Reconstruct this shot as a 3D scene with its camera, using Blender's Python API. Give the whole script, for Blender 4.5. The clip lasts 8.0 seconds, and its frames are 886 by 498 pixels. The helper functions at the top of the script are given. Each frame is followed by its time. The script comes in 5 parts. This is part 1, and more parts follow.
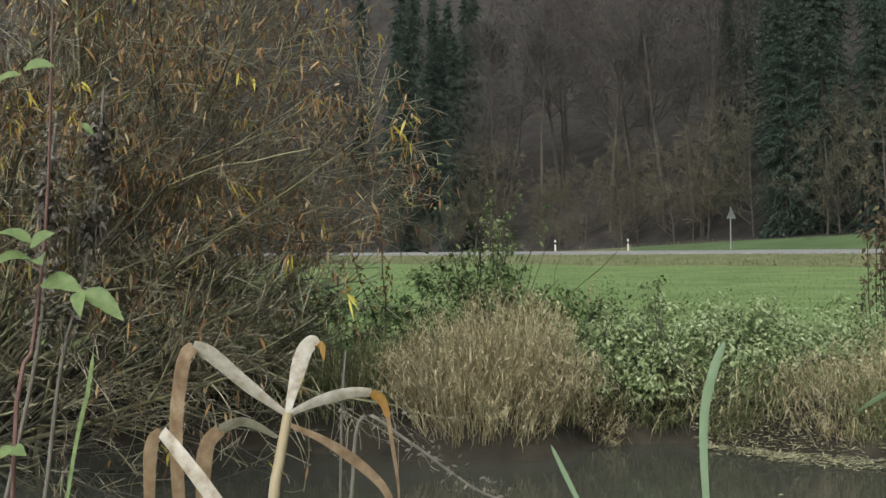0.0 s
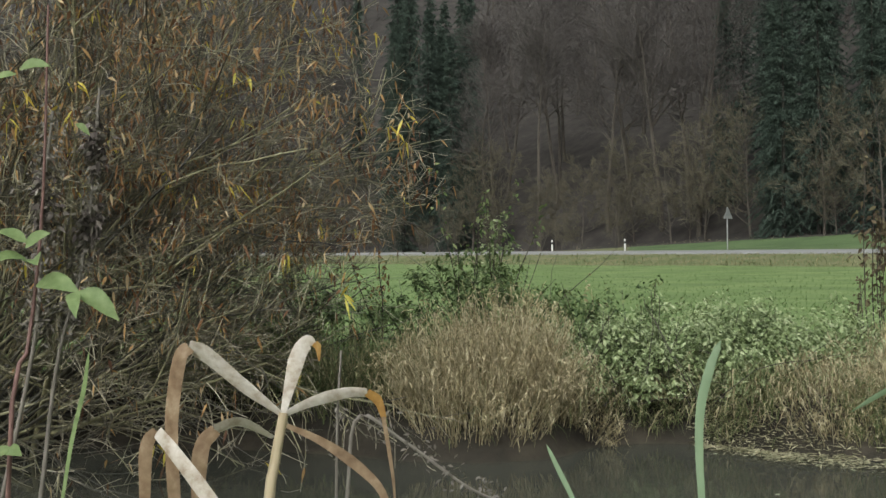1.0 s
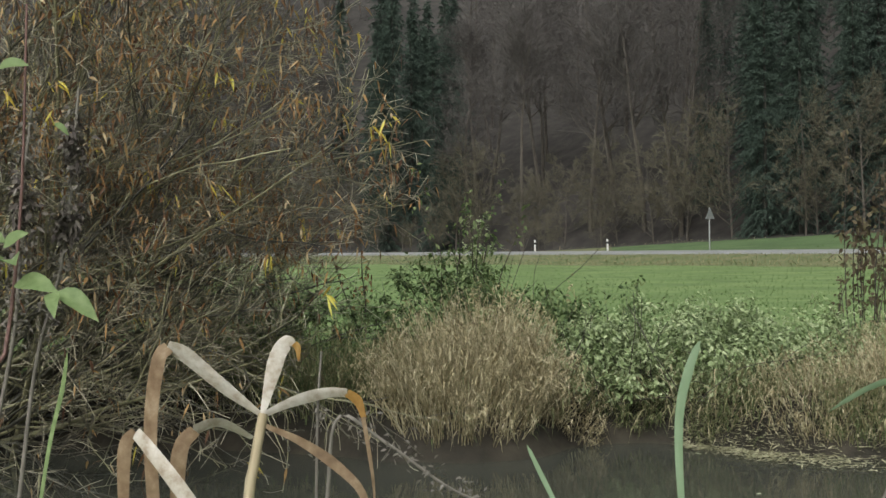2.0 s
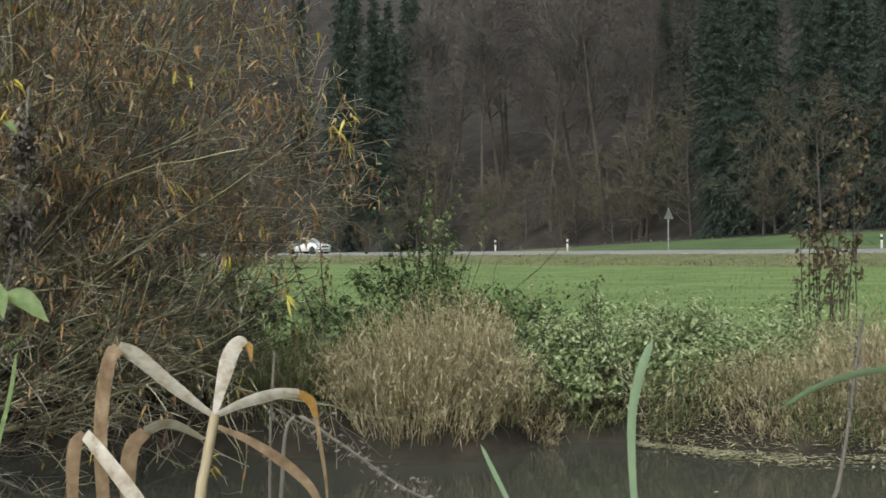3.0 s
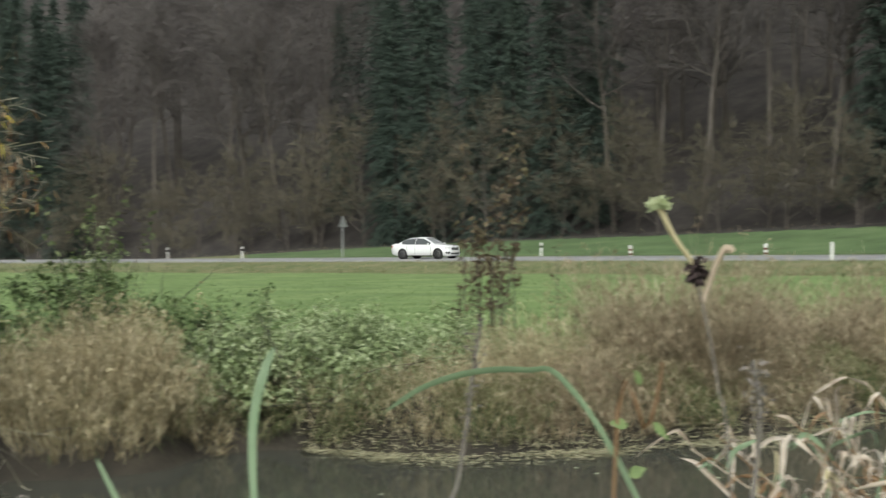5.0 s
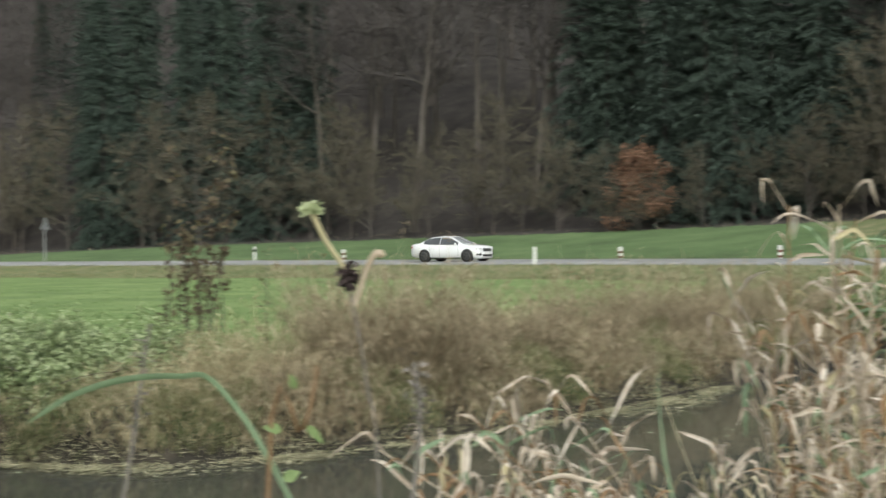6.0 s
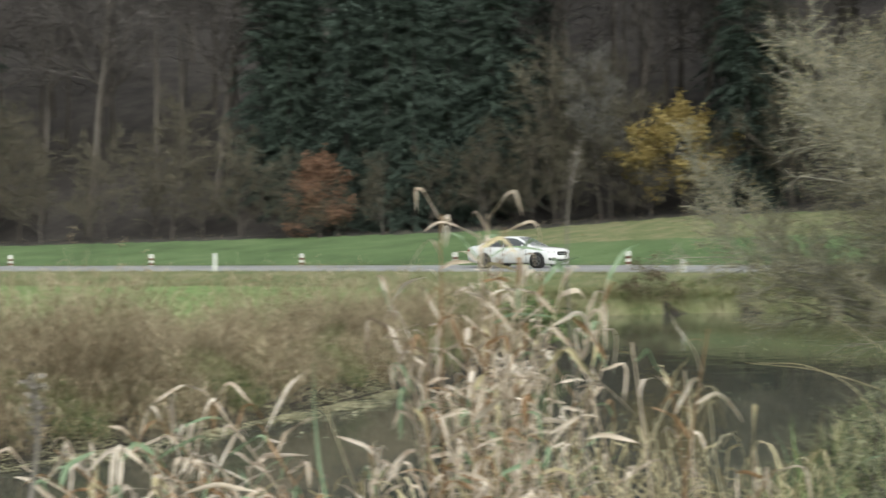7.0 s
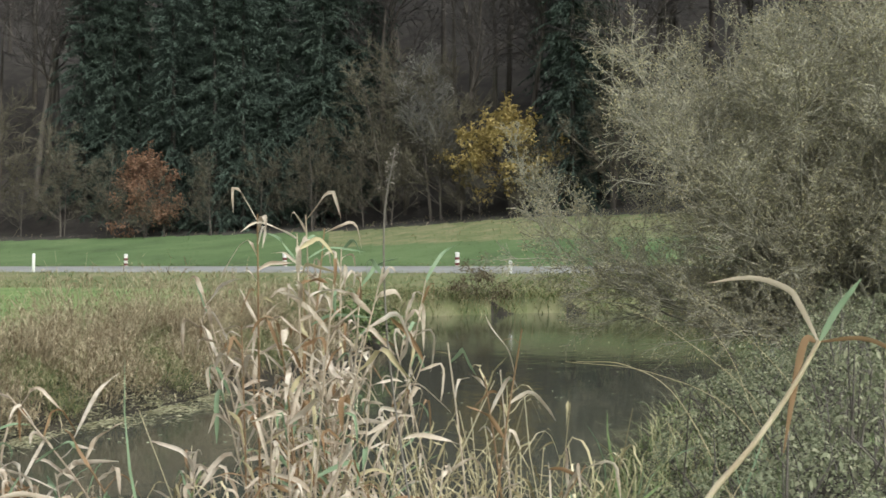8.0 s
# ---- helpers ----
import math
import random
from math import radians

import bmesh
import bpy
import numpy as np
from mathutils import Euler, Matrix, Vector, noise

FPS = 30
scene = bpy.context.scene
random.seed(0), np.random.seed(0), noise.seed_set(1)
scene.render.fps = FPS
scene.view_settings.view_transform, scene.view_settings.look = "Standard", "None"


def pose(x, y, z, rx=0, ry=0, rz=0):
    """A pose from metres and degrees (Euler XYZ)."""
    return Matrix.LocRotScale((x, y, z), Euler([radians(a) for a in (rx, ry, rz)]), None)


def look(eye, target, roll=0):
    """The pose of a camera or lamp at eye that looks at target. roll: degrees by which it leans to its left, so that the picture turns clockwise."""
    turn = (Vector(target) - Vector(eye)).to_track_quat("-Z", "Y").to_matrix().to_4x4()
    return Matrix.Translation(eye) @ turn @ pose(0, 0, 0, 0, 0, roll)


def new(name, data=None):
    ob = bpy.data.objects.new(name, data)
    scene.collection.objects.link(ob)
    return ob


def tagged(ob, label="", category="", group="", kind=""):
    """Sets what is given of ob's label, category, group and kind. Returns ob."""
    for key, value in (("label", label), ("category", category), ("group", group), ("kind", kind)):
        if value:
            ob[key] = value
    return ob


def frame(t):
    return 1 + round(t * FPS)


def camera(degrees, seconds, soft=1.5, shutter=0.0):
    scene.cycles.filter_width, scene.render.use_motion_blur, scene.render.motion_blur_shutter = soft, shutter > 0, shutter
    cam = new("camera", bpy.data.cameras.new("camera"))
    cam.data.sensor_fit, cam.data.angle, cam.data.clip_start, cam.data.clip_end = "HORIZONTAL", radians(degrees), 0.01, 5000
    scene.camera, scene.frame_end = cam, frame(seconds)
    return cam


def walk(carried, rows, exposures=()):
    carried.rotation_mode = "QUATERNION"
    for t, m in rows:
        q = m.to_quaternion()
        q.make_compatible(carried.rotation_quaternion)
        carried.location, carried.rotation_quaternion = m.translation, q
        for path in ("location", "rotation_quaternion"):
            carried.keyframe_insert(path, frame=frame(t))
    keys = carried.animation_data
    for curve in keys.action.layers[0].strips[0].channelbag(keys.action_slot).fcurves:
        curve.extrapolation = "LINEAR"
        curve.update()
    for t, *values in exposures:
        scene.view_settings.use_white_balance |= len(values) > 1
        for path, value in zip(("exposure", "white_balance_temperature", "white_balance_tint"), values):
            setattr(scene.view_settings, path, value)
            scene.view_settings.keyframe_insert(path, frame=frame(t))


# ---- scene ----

# ---------------------------------------------------------------- camera
EYE = 1.65
cam = camera(39.81, 8.0, 1.5, 0.5)
PATH = [
    (0.0, 0.0, 0.0, 0.0, 89.997, 0.600, -0.001),
    (0.5, 0.0, 0.0, 0.0, 89.997, 0.600, -0.010),
    (1.0, 0.001, 0.0, 0.0, 89.993, 0.599, -0.148),
    (1.5, 0.002, 0.0, 0.0, 89.996, 0.598, -0.469),
    (3.0, 0.010, 0.0, 0.0, 89.970, 0.586, -2.790),
    (3.5, 0.016, -0.001, 0.0, 89.984, 0.577, -4.652),
    (4.0, 0.028, -0.002, 0.0, 89.992, 0.556, -8.074),
    (5.3, 0.073, -0.014, -0.001, 90.218, 0.459, -21.494),
    (5.5, 0.082, -0.017, -0.001, 90.226, 0.437, -24.083),
    (6.0, 0.104, -0.029, -0.001, 90.273, 0.374, -31.207),
    (6.5, 0.124, -0.043, -0.001, 90.305, 0.304, -38.179),
    (7.0, 0.144, -0.061, -0.001, 90.502, 0.223, -46.006),
    (7.5, 0.157, -0.076, -0.001, 90.532, 0.160, -51.694),
    (8.0, 0.162, -0.082, -0.001, 90.524, 0.136, -53.918),
]
walk(cam, [(t, pose(x, y, z + EYE, rx, ry, rz)) for t, x, y, z, rx, ry, rz in PATH], [(0.0, 0.0, 6500, 4), (4.0, 0.08, 6500, 4), (8.0, 0.41, 6450, 4)])

# ---------------------------------------------------------------- world and sun
world = bpy.data.worlds.new("overcast_sky")
scene.world = world
world.use_nodes = True
wn = world.node_tree.nodes
sky = wn.new("ShaderNodeTexSky")
sky.sky_type = "NISHITA"
sky.sun_disc = False
sky.sun_elevation = radians(38)
sky.sun_rotation = radians(200)
sky.air_density = 1.0
sky.dust_density = 6.0
sky.ozone_density = 0.3
grey = wn.new("ShaderNodeHueSaturation")
grey.inputs["Saturation"].default_value = 0.22
world.node_tree.links.new(sky.outputs[0], grey.inputs["Color"])
world.node_tree.links.new(grey.outputs[0], wn["Background"].inputs["Color"])
wn["Background"].inputs["Strength"].default_value = 0.19
sun_data = bpy.data.lights.new("sun", "SUN")
sun_data.energy = 1.3
sun_data.angle = radians(40)
sun_data.color = (0.96, 0.98, 1.0)
sun = new("sun", sun_data)
sun.matrix_world = look((-20, -55, 60), (0, 0, 0))

# ---------------------------------------------------------------- mesh tools
rng = np.random.default_rng(7)


def mesh_from(name, verts, quads, mats=(), smooth=True, index=None):
    """A mesh from arrays: verts (n, 3), quads (m, 4)."""
    me = bpy.data.meshes.new(name)
    verts, quads = np.asarray(verts, np.float32), np.asarray(quads, np.int32)
    me.vertices.add(len(verts))
    me.vertices.foreach_set("co", verts.ravel())
    me.loops.add(quads.size)
    me.loops.foreach_set("vertex_index", quads.ravel())
    me.polygons.add(len(quads))
    me.polygons.foreach_set("loop_start", np.arange(0, quads.size, quads.shape[1], dtype=np.int32))
    me.polygons.foreach_set("loop_total", np.full(len(quads), quads.shape[1], np.int32))
    if smooth:
        me.polygons.foreach_set("use_smooth", np.ones(len(quads), bool))
    for m in mats:
        me.materials.append(m)
    if index is not None:
        me.polygons.foreach_set("material_index", np.asarray(index, np.int32))
    me.update(calc_edges=True)
    me.validate()
    return me


def join(*sets):
    """Joins (verts, quads) pairs."""
    vs, qs, n = [], [], 0
    for v, q in sets:
        vs.append(np.asarray(v).reshape(-1, 3))
        qs.append(np.asarray(q) + n)
        n += len(vs[-1])
    return np.concatenate(vs), np.concatenate(qs)


def unit(v):
    return v / np.maximum(np.linalg.norm(v, axis=-1, keepdims=True), 1e-9)


def tubes(P, R, sides=3):
    """Round stems along the polylines P (n, k, 3) with radii R (n, k)."""
    P, R = np.asarray(P, float), np.asarray(R, float)
    n, k, _ = P.shape
    T = unit(np.gradient(P, axis=1))
    ref = np.where(np.abs(T[:, :1, 2:3]) > 0.9, [[[1.0, 0, 0]]], [[[0, 0, 1.0]]])
    A = unit(np.cross(T, np.broadcast_to(ref, T.shape)))
    B = np.cross(T, A)
    ang = np.arange(sides) * 2 * math.pi / sides
    V = P[:, :, None] + R[:, :, None, None] * (A[:, :, None] * np.cos(ang)[:, None] + B[:, :, None] * np.sin(ang)[:, None])
    i = np.arange(n)[:, None, None] * k * sides + np.arange(k - 1)[None, :, None] * sides
    a = np.arange(sides)[None, None, :]
    b = (a + 1) % sides
    Q = np.stack([i + a, i + b, i + sides + b, i + sides + a], -1).reshape(-1, 4)
    return V.reshape(-1, 3), Q


def ribbons(P, W, side=None, fold=0.0):
    """Flat blades along P (n, k, 3) of half width W (n, k); fold lifts their edges into a shallow V."""
    P, W = np.asarray(P, float), np.asarray(W, float)
    n, k, _ = P.shape
    T = unit(np.gradient(P, axis=1))
    if side is None:
        side = unit(rng.normal(size=(n, 1, 3)))
    S = unit(np.cross(T, np.broadcast_to(side, T.shape)))
    N = np.cross(S, T)
    if fold:
        V = np.stack([P - S * W[..., None] + N * W[..., None] * fold, P, P + S * W[..., None] + N * W[..., None] * fold], 2)
        m = 3
    else:
        V = np.stack([P - S * W[..., None], P + S * W[..., None]], 2)
        m = 2
    i = (np.arange(n)[:, None] * k + np.arange(k - 1)[None, :]) * m
    Q = [np.stack([i + j, i + j + 1, i + m + j + 1, i + m + j], -1).reshape(-1, 4) for j in range(m - 1)]
    return V.reshape(-1, 3), np.concatenate(Q)


def spawn(P, R, n, t0, t1, length, angle, k=5, up=0.0, wig=0.15, rad=0.6, tip=0.35, outward=None):
    """n side shoots on each of the polylines P, from share t0 to t1 of their length."""
    M, kp, _ = P.shape
    t = rng.uniform(t0, t1, (M, n)) * (kp - 1)
    j = np.minimum(t.astype(int), kp - 2)
    f = (t - j)[..., None]
    row = np.arange(M)[:, None]
    start = P[row, j] * (1 - f) + P[row, j + 1] * f
    tan = unit(P[row, j + 1] - P[row, j])
    r0 = R[row, j] * (1 - f[..., 0]) + R[row, j + 1] * f[..., 0]
    perp = unit(np.cross(tan, rng.normal(size=tan.shape)))
    if outward is not None:
        perp = unit(perp + np.asarray(outward))
    a = np.radians(rng.normal(angle, angle * 0.2, (M, n, 1)))
    d = unit(tan * np.cos(a) + perp * np.sin(a))
    L = (rng.uniform(*length, (M, n)) if isinstance(length, tuple) else np.full((M, n), length)) * (1 - 0.45 * (t / (kp - 1)))
    pts = [start]
    for i in range(k - 1):
        d = unit(d + rng.normal(0, wig, d.shape) + np.array([0, 0, up]))
        pts.append(pts[-1] + d * L[..., None] / (k - 1))
    C = np.stack(pts, 2).reshape(M * n, k, 3)
    Rc = (r0 * rad).reshape(-1, 1) * np.linspace(1, tip, k)[None, :]
    return C, Rc


def stems(base, direction, length, k=6, up=0.0, wig=0.1, r=0.02, tip=0.3):
    """Stems that start at base (n, 3) in the given directions (n, 3)."""
    base, d = np.asarray(base, float), unit(np.asarray(direction, float))
    L = np.broadcast_to(np.asarray(length, float), (len(base),))
    pts = [base]
    for i in range(k - 1):
        d = unit(d + rng.normal(0, wig, d.shape) + np.array([0, 0, up]))
        pts.append(pts[-1] + d * L[:, None] / (k - 1))
    P = np.stack(pts, 1)
    R = np.broadcast_to(np.asarray(r, float), (len(base),))[:, None] * np.linspace(1, tip, k)
    return P, R


def blades(base, height, lean, droop, width, k=5, heading=None, tip=0.08):
    """Grass blades: base (n, 3), height, lean and droop as shares of the height."""
    n = len(base)
    h = np.broadcast_to(np.asarray(height, float), (n,))[:, None]
    le = np.broadcast_to(np.asarray(lean, float), (n,))[:, None]
    dr = np.broadcast_to(np.asarray(droop, float), (n,))[:, None]
    a = rng.uniform(0, 2 * math.pi, n) if heading is None else heading
    u = np.linspace(0, 1, k)[None, :]
    out = h * (le * u + dr * u ** 2.4)
    z = h * (u - 0.75 * dr * u ** 3)
    P = np.stack([base[:, None, 0] + out * np.cos(a)[:, None], base[:, None, 1] + out * np.sin(a)[:, None], base[:, None, 2] + z], -1)
    P[:, 1:-1] += rng.normal(0, 0.012, P[:, 1:-1].shape) * h[..., None]
    w = np.broadcast_to(np.asarray(width, float), (n,))[:, None] * 0.5
    prof = np.interp(u, [0, 0.15, 0.6, 1], [0.6, 1, 0.85, tip])
    side = np.stack([np.cos(a), np.sin(a), rng.normal(0, 0.5, n)], -1)[:, None, :]
    return ribbons(P, w * prof, side)


def arched(base, length, width, k=6, rise=0.5, fall=1.15, heading=None):
    """Leaf blades that leave a stem at base (n, 3), rise a little and hang down."""
    n = len(base)
    L = np.broadcast_to(np.asarray(length, float), (n,))[:, None]
    a = rng.uniform(0, 2 * math.pi, n) if heading is None else heading
    u = np.linspace(0, 1, k)[None, :]
    out = L * rng.uniform(0.3, 0.75, (n, 1)) * u ** 0.8
    z = L * (rng.uniform(0.2, 1.3, (n, 1)) * rise * u - rng.uniform(0.5, 1.2, (n, 1)) * fall * u ** 2.1)
    P = np.stack([base[:, None, 0] + out * np.cos(a)[:, None], base[:, None, 1] + out * np.sin(a)[:, None], base[:, None, 2] + z], -1)
    P[:, 1:] += rng.normal(0, 0.014, P[:, 1:].shape) * L[..., None]
    prof = np.interp(u, [0, 0.2, 0.6, 1], [0.4, 1, 0.8, 0.06])
    w = np.broadcast_to(np.asarray(width, float), (n,))[:, None] * 0.5
    side = np.stack([np.cos(a), np.sin(a), rng.normal(0.4, 0.6, n)], -1)[:, None, :]
    return ribbons(P, w * prof, side)


def leaves(pos, direction, length, width, normal=None, bend=0.25, k=4):
    """Small pointed leaves at pos (n, 3) along direction (n, 3)."""
    n = len(pos)
    d = unit(direction)
    L = np.broadcast_to(np.asarray(length, float), (n,))[:, None, None]
    u = np.linspace(0, 1, k)[None, :, None]
    P = pos[:, None] + d[:, None] * L * u
    P[..., 2] -= (L * u ** 2 * bend)[..., 0]
    prof = np.interp(np.linspace(0, 1, k), [0, 0.15, 0.45, 1], [0.15, 0.75, 1, 0.05])[None, :]
    w = np.broadcast_to(np.asarray(width, float), (n,))[:, None] * 0.5
    side = normal if normal is not None else rng.normal(size=(n, 3))
    return ribbons(P, w * prof, np.asarray(side)[:, None, :])


def part(name, data, material, parent, label="", kind=""):
    """Links arrays or a bmesh as one mesh object under a thing or a part."""
    if isinstance(data, bmesh.types.BMesh):
        me = bpy.data.meshes.new(name)
        data.to_mesh(me)
        data.free()
        me.materials.append(material)
    elif isinstance(data, bpy.types.Mesh):
        me = data
    else:
        me = mesh_from(name, data[0], data[1], [material])
    ob = new(name, me)
    ob.parent = parent
    return tagged(ob, label, kind=kind)


def thing(name, m, label, category, group="", kind=""):
    ob = new(name)
    ob.empty_display_size = 0.1
    ob.matrix_basis = m
    return tagged(ob, label, category, group, kind)


def single(name, data, material, label, category, group="", kind=""):
    ob = new(name, mesh_from(name, data[0], data[1], [material]))
    return tagged(ob, label, category, group, kind)


# ---------------------------------------------------------------- materials
def material(name, colours, rough=0.8, scale=6.0, detail=6.0, island=0.0, bump=0.0, bump_scale=40.0, through_light=0.0, metal=0.0, coat=0.0, object_random=0.0, stretch=(1, 1, 1), spec=0.3):
    """colours: the ends and middle of a ramp, driven by noise and, with island, by each piece's own chance value."""
    m = bpy.data.materials.new(name)
    m.use_nodes = True
    nt = m.node_tree
    n, l = nt.nodes, nt.links
    b = n["Principled BSDF"]
    b.inputs["Roughness"].default_value = rough
    b.inputs["Metallic"].default_value = metal
    b.inputs["Coat Weight"].default_value = coat
    b.inputs["Specular IOR Level"].default_value = spec
    co = n.new("ShaderNodeTexCoord")
    mp = n.new("ShaderNodeMapping")
    mp.inputs["Scale"].default_value = stretch
    l.new(co.outputs["Object"], mp.inputs["Vector"])
    tex = n.new("ShaderNodeTexNoise")
    tex.inputs["Scale"].default_value = scale
    tex.inputs["Detail"].default_value = detail
    tex.inputs["Roughness"].default_value = 0.65
    l.new(mp.outputs[0], tex.inputs["Vector"])
    value = tex.outputs["Fac"]
    spread = n.new("ShaderNodeMapRange")
    spread.inputs["From Min"].default_value, spread.inputs["From Max"].default_value = 0.3, 0.7
    l.new(value, spread.inputs["Value"])
    value = spread.outputs[0]

    def blend(value, other, share):
        mix = n.new("ShaderNodeMix")
        mix.inputs[0].default_value = share
        l.new(value, mix.inputs[2])
        l.new(other, mix.inputs[3])
        return mix.outputs[0]

    if island:
        value = blend(value, n.new("ShaderNodeNewGeometry").outputs["Random Per Island"], island)
    if object_random:
        value = blend(value, n.new("ShaderNodeObjectInfo").outputs["Random"], object_random)
    ramp = n.new("ShaderNodeValToRGB")
    cr = ramp.color_ramp
    while len(cr.elements) < len(colours):
        cr.elements.new(0.5)
    for i, c in enumerate(colours):
        cr.elements[i].position = i / max(1, len(colours) - 1)
        cr.elements[i].color = (*c, 1)
    l.new(value, ramp.inputs[0])
    l.new(ramp.outputs[0], b.inputs["Base Color"])
    if bump:
        fine = n.new("ShaderNodeTexNoise")
        fine.inputs["Scale"].default_value = bump_scale
        fine.inputs["Detail"].default_value = 5
        l.new(mp.outputs[0], fine.inputs["Vector"])
        bp = n.new("ShaderNodeBump")
        bp.inputs["Strength"].default_value = bump
        bp.inputs["Distance"].default_value = 0.02
        l.new(fine.outputs["Fac"], bp.inputs["Height"])
        l.new(bp.outputs[0], b.inputs["Normal"])
    if through_light:
        tr = n.new("ShaderNodeBsdfTranslucent")
        l.new(ramp.outputs[0], tr.inputs["Color"])
        mx = n.new("ShaderNodeMixShader")
        mx.inputs[0].default_value = through_light
        l.new(b.outputs[0], mx.inputs[1])
        l.new(tr.outputs[0], mx.inputs[2])
        l.new(mx.outputs[0], n["Material Output"].inputs["Surface"])
    return m


M_ground = material("meadow_soil", [(0.085, 0.125, 0.042), (0.125, 0.185, 0.062), (0.18, 0.235, 0.095)], 0.95, 0.35, 9, bump=0.6, bump_scale=9)
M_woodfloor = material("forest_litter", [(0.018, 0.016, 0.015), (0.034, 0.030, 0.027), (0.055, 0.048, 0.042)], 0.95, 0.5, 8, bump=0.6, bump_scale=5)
M_mud = material("dark_bank_soil", [(0.012, 0.0105, 0.0075), (0.026, 0.022, 0.016), (0.052, 0.044, 0.031)], 0.85, 2.0, 8, bump=0.7, bump_scale=14)
M_pasture = material("pasture", [(0.05, 0.08, 0.032), (0.075, 0.118, 0.046), (0.11, 0.15, 0.066)], 0.95, 0.25, 9, bump=0.5, bump_scale=8)
M_vergesoil = material("rough_verge", [(0.075, 0.10, 0.038), (0.13, 0.14, 0.066), (0.20, 0.18, 0.11)], 0.95, 0.7, 9, bump=0.8, bump_scale=6)
M_road = material("worn_asphalt", [(0.17, 0.17, 0.17), (0.21, 0.21, 0.21), (0.26, 0.26, 0.255)], 0.6, 0.8, 8, bump=0.3, bump_scale=90)
M_spruce = material("spruce_needles", [(0.027, 0.041, 0.033), (0.039, 0.056, 0.044), (0.053, 0.073, 0.056)], 0.85, 0.4, 4, island=0.4, object_random=0.3, through_light=0.15)
M_bark = material("tree_bark", [(0.035, 0.030, 0.025), (0.07, 0.06, 0.052), (0.13, 0.118, 0.105)], 0.9, 3.0, 6, bump=0.5, bump_scale=12, stretch=(1, 1, 0.2), object_random=0.3)
M_spruce_bark = material("dark_spruce_bark", [(0.016, 0.015, 0.013), (0.028, 0.026, 0.022), (0.045, 0.041, 0.035)], 0.95, 3.0, 6, bump=0.5, bump_scale=12, stretch=(1, 1, 0.2))
M_twig = material("bare_twigs", [(0.034, 0.030, 0.029), (0.060, 0.053, 0.051), (0.10, 0.090, 0.086)], 0.9, 1.0, 4, island=0.4, object_random=0.4)
M_pale_twig = material("pale_ash_twigs", [(0.08, 0.078, 0.07), (0.13, 0.127, 0.115), (0.20, 0.195, 0.18)], 0.9, 1.0, 4, island=0.5)
M_scrub = material("scrub_twigs", [(0.048, 0.043, 0.031), (0.082, 0.073, 0.052), (0.125, 0.113, 0.082)], 0.9, 1.0, 4, island=0.5, object_random=0.3)
M_orange = material("copper_leaves", [(0.10, 0.058, 0.039), (0.18, 0.103, 0.066), (0.27, 0.165, 0.11)], 0.8, 1.0, 4, island=0.7, through_light=0.3)
M_yellow = material("yellow_leaves", [(0.18, 0.135, 0.045), (0.29, 0.222, 0.08), (0.42, 0.335, 0.14)], 0.8, 1.0, 4, island=0.7, through_light=0.3)
# bark tones also carry painted highlights and the shade inside the bush
M_willow_bark = material("willow_bark", [(0.010, 0.009, 0.007), (0.026, 0.023, 0.015), (0.065, 0.060, 0.032), (0.17, 0.16, 0.085), (0.45, 0.43, 0.27)], 0.35, 9, 6, island=0.75, bump=0.4, bump_scale=60, spec=0.6)
M_willow_leaf = material("withered_willow_leaves", [(0.055, 0.030, 0.020), (0.135, 0.072, 0.042), (0.25, 0.135, 0.062), (0.40, 0.255, 0.11), (0.60, 0.50, 0.34)], 0.7, 10, 4, island=0.85, through_light=0.35)
# the ramp's pale end paints the glints of wet twigs into their colour
M_willow_twig = material("wet_glint_willow_twigs", [(0.025, 0.020, 0.013), (0.085, 0.071, 0.045), (0.23, 0.205, 0.14), (0.54, 0.50, 0.38)], 0.3, 9, 4, island=0.85, spec=0.6)
M_willow_yellow = material("yellow_willow_leaves", [(0.38, 0.25, 0.05), (0.55, 0.46, 0.08), (0.72, 0.66, 0.17)], 0.6, 10, 4, island=0.85, through_light=0.4)
M_olive_leaf = material("olive_willow_leaves", [(0.22, 0.21, 0.125), (0.30, 0.28, 0.17), (0.37, 0.34, 0.21), (0.50, 0.43, 0.235)], 0.8, 6, 4, island=0.85, through_light=0.3)
M_straw = material("dry_straw", [(0.15, 0.125, 0.068), (0.31, 0.265, 0.155), (0.48, 0.42, 0.265), (0.66, 0.60, 0.43)], 0.75, 5, 4, island=0.85, through_light=0.25)
M_straw_brown = material("brown_straw", [(0.11, 0.083, 0.052), (0.235, 0.188, 0.12), (0.40, 0.335, 0.225), (0.58, 0.51, 0.37)], 0.8, 5, 4, island=0.85, through_light=0.25)
M_grass = material("bank_grass", [(0.07, 0.10, 0.035), (0.13, 0.16, 0.07), (0.25, 0.25, 0.13), (0.42, 0.37, 0.24)], 0.75, 4, 4, island=0.85, through_light=0.3)
M_meadow_grass = material("meadow_grass", [(0.09, 0.14, 0.045), (0.13, 0.20, 0.065), (0.19, 0.25, 0.10)], 0.8, 0.5, 5, island=0.5, through_light=0.3)
M_bramble = material("bramble_leaves", [(0.035, 0.06, 0.022), (0.075, 0.115, 0.04), (0.14, 0.19, 0.075), (0.24, 0.28, 0.13)], 0.6, 6, 4, island=0.85, through_light=0.25)
M_mat = material("floating_weed", [(0.14, 0.14, 0.08), (0.26, 0.25, 0.155), (0.42, 0.39, 0.27)], 0.8, 8, 6, island=0.7)
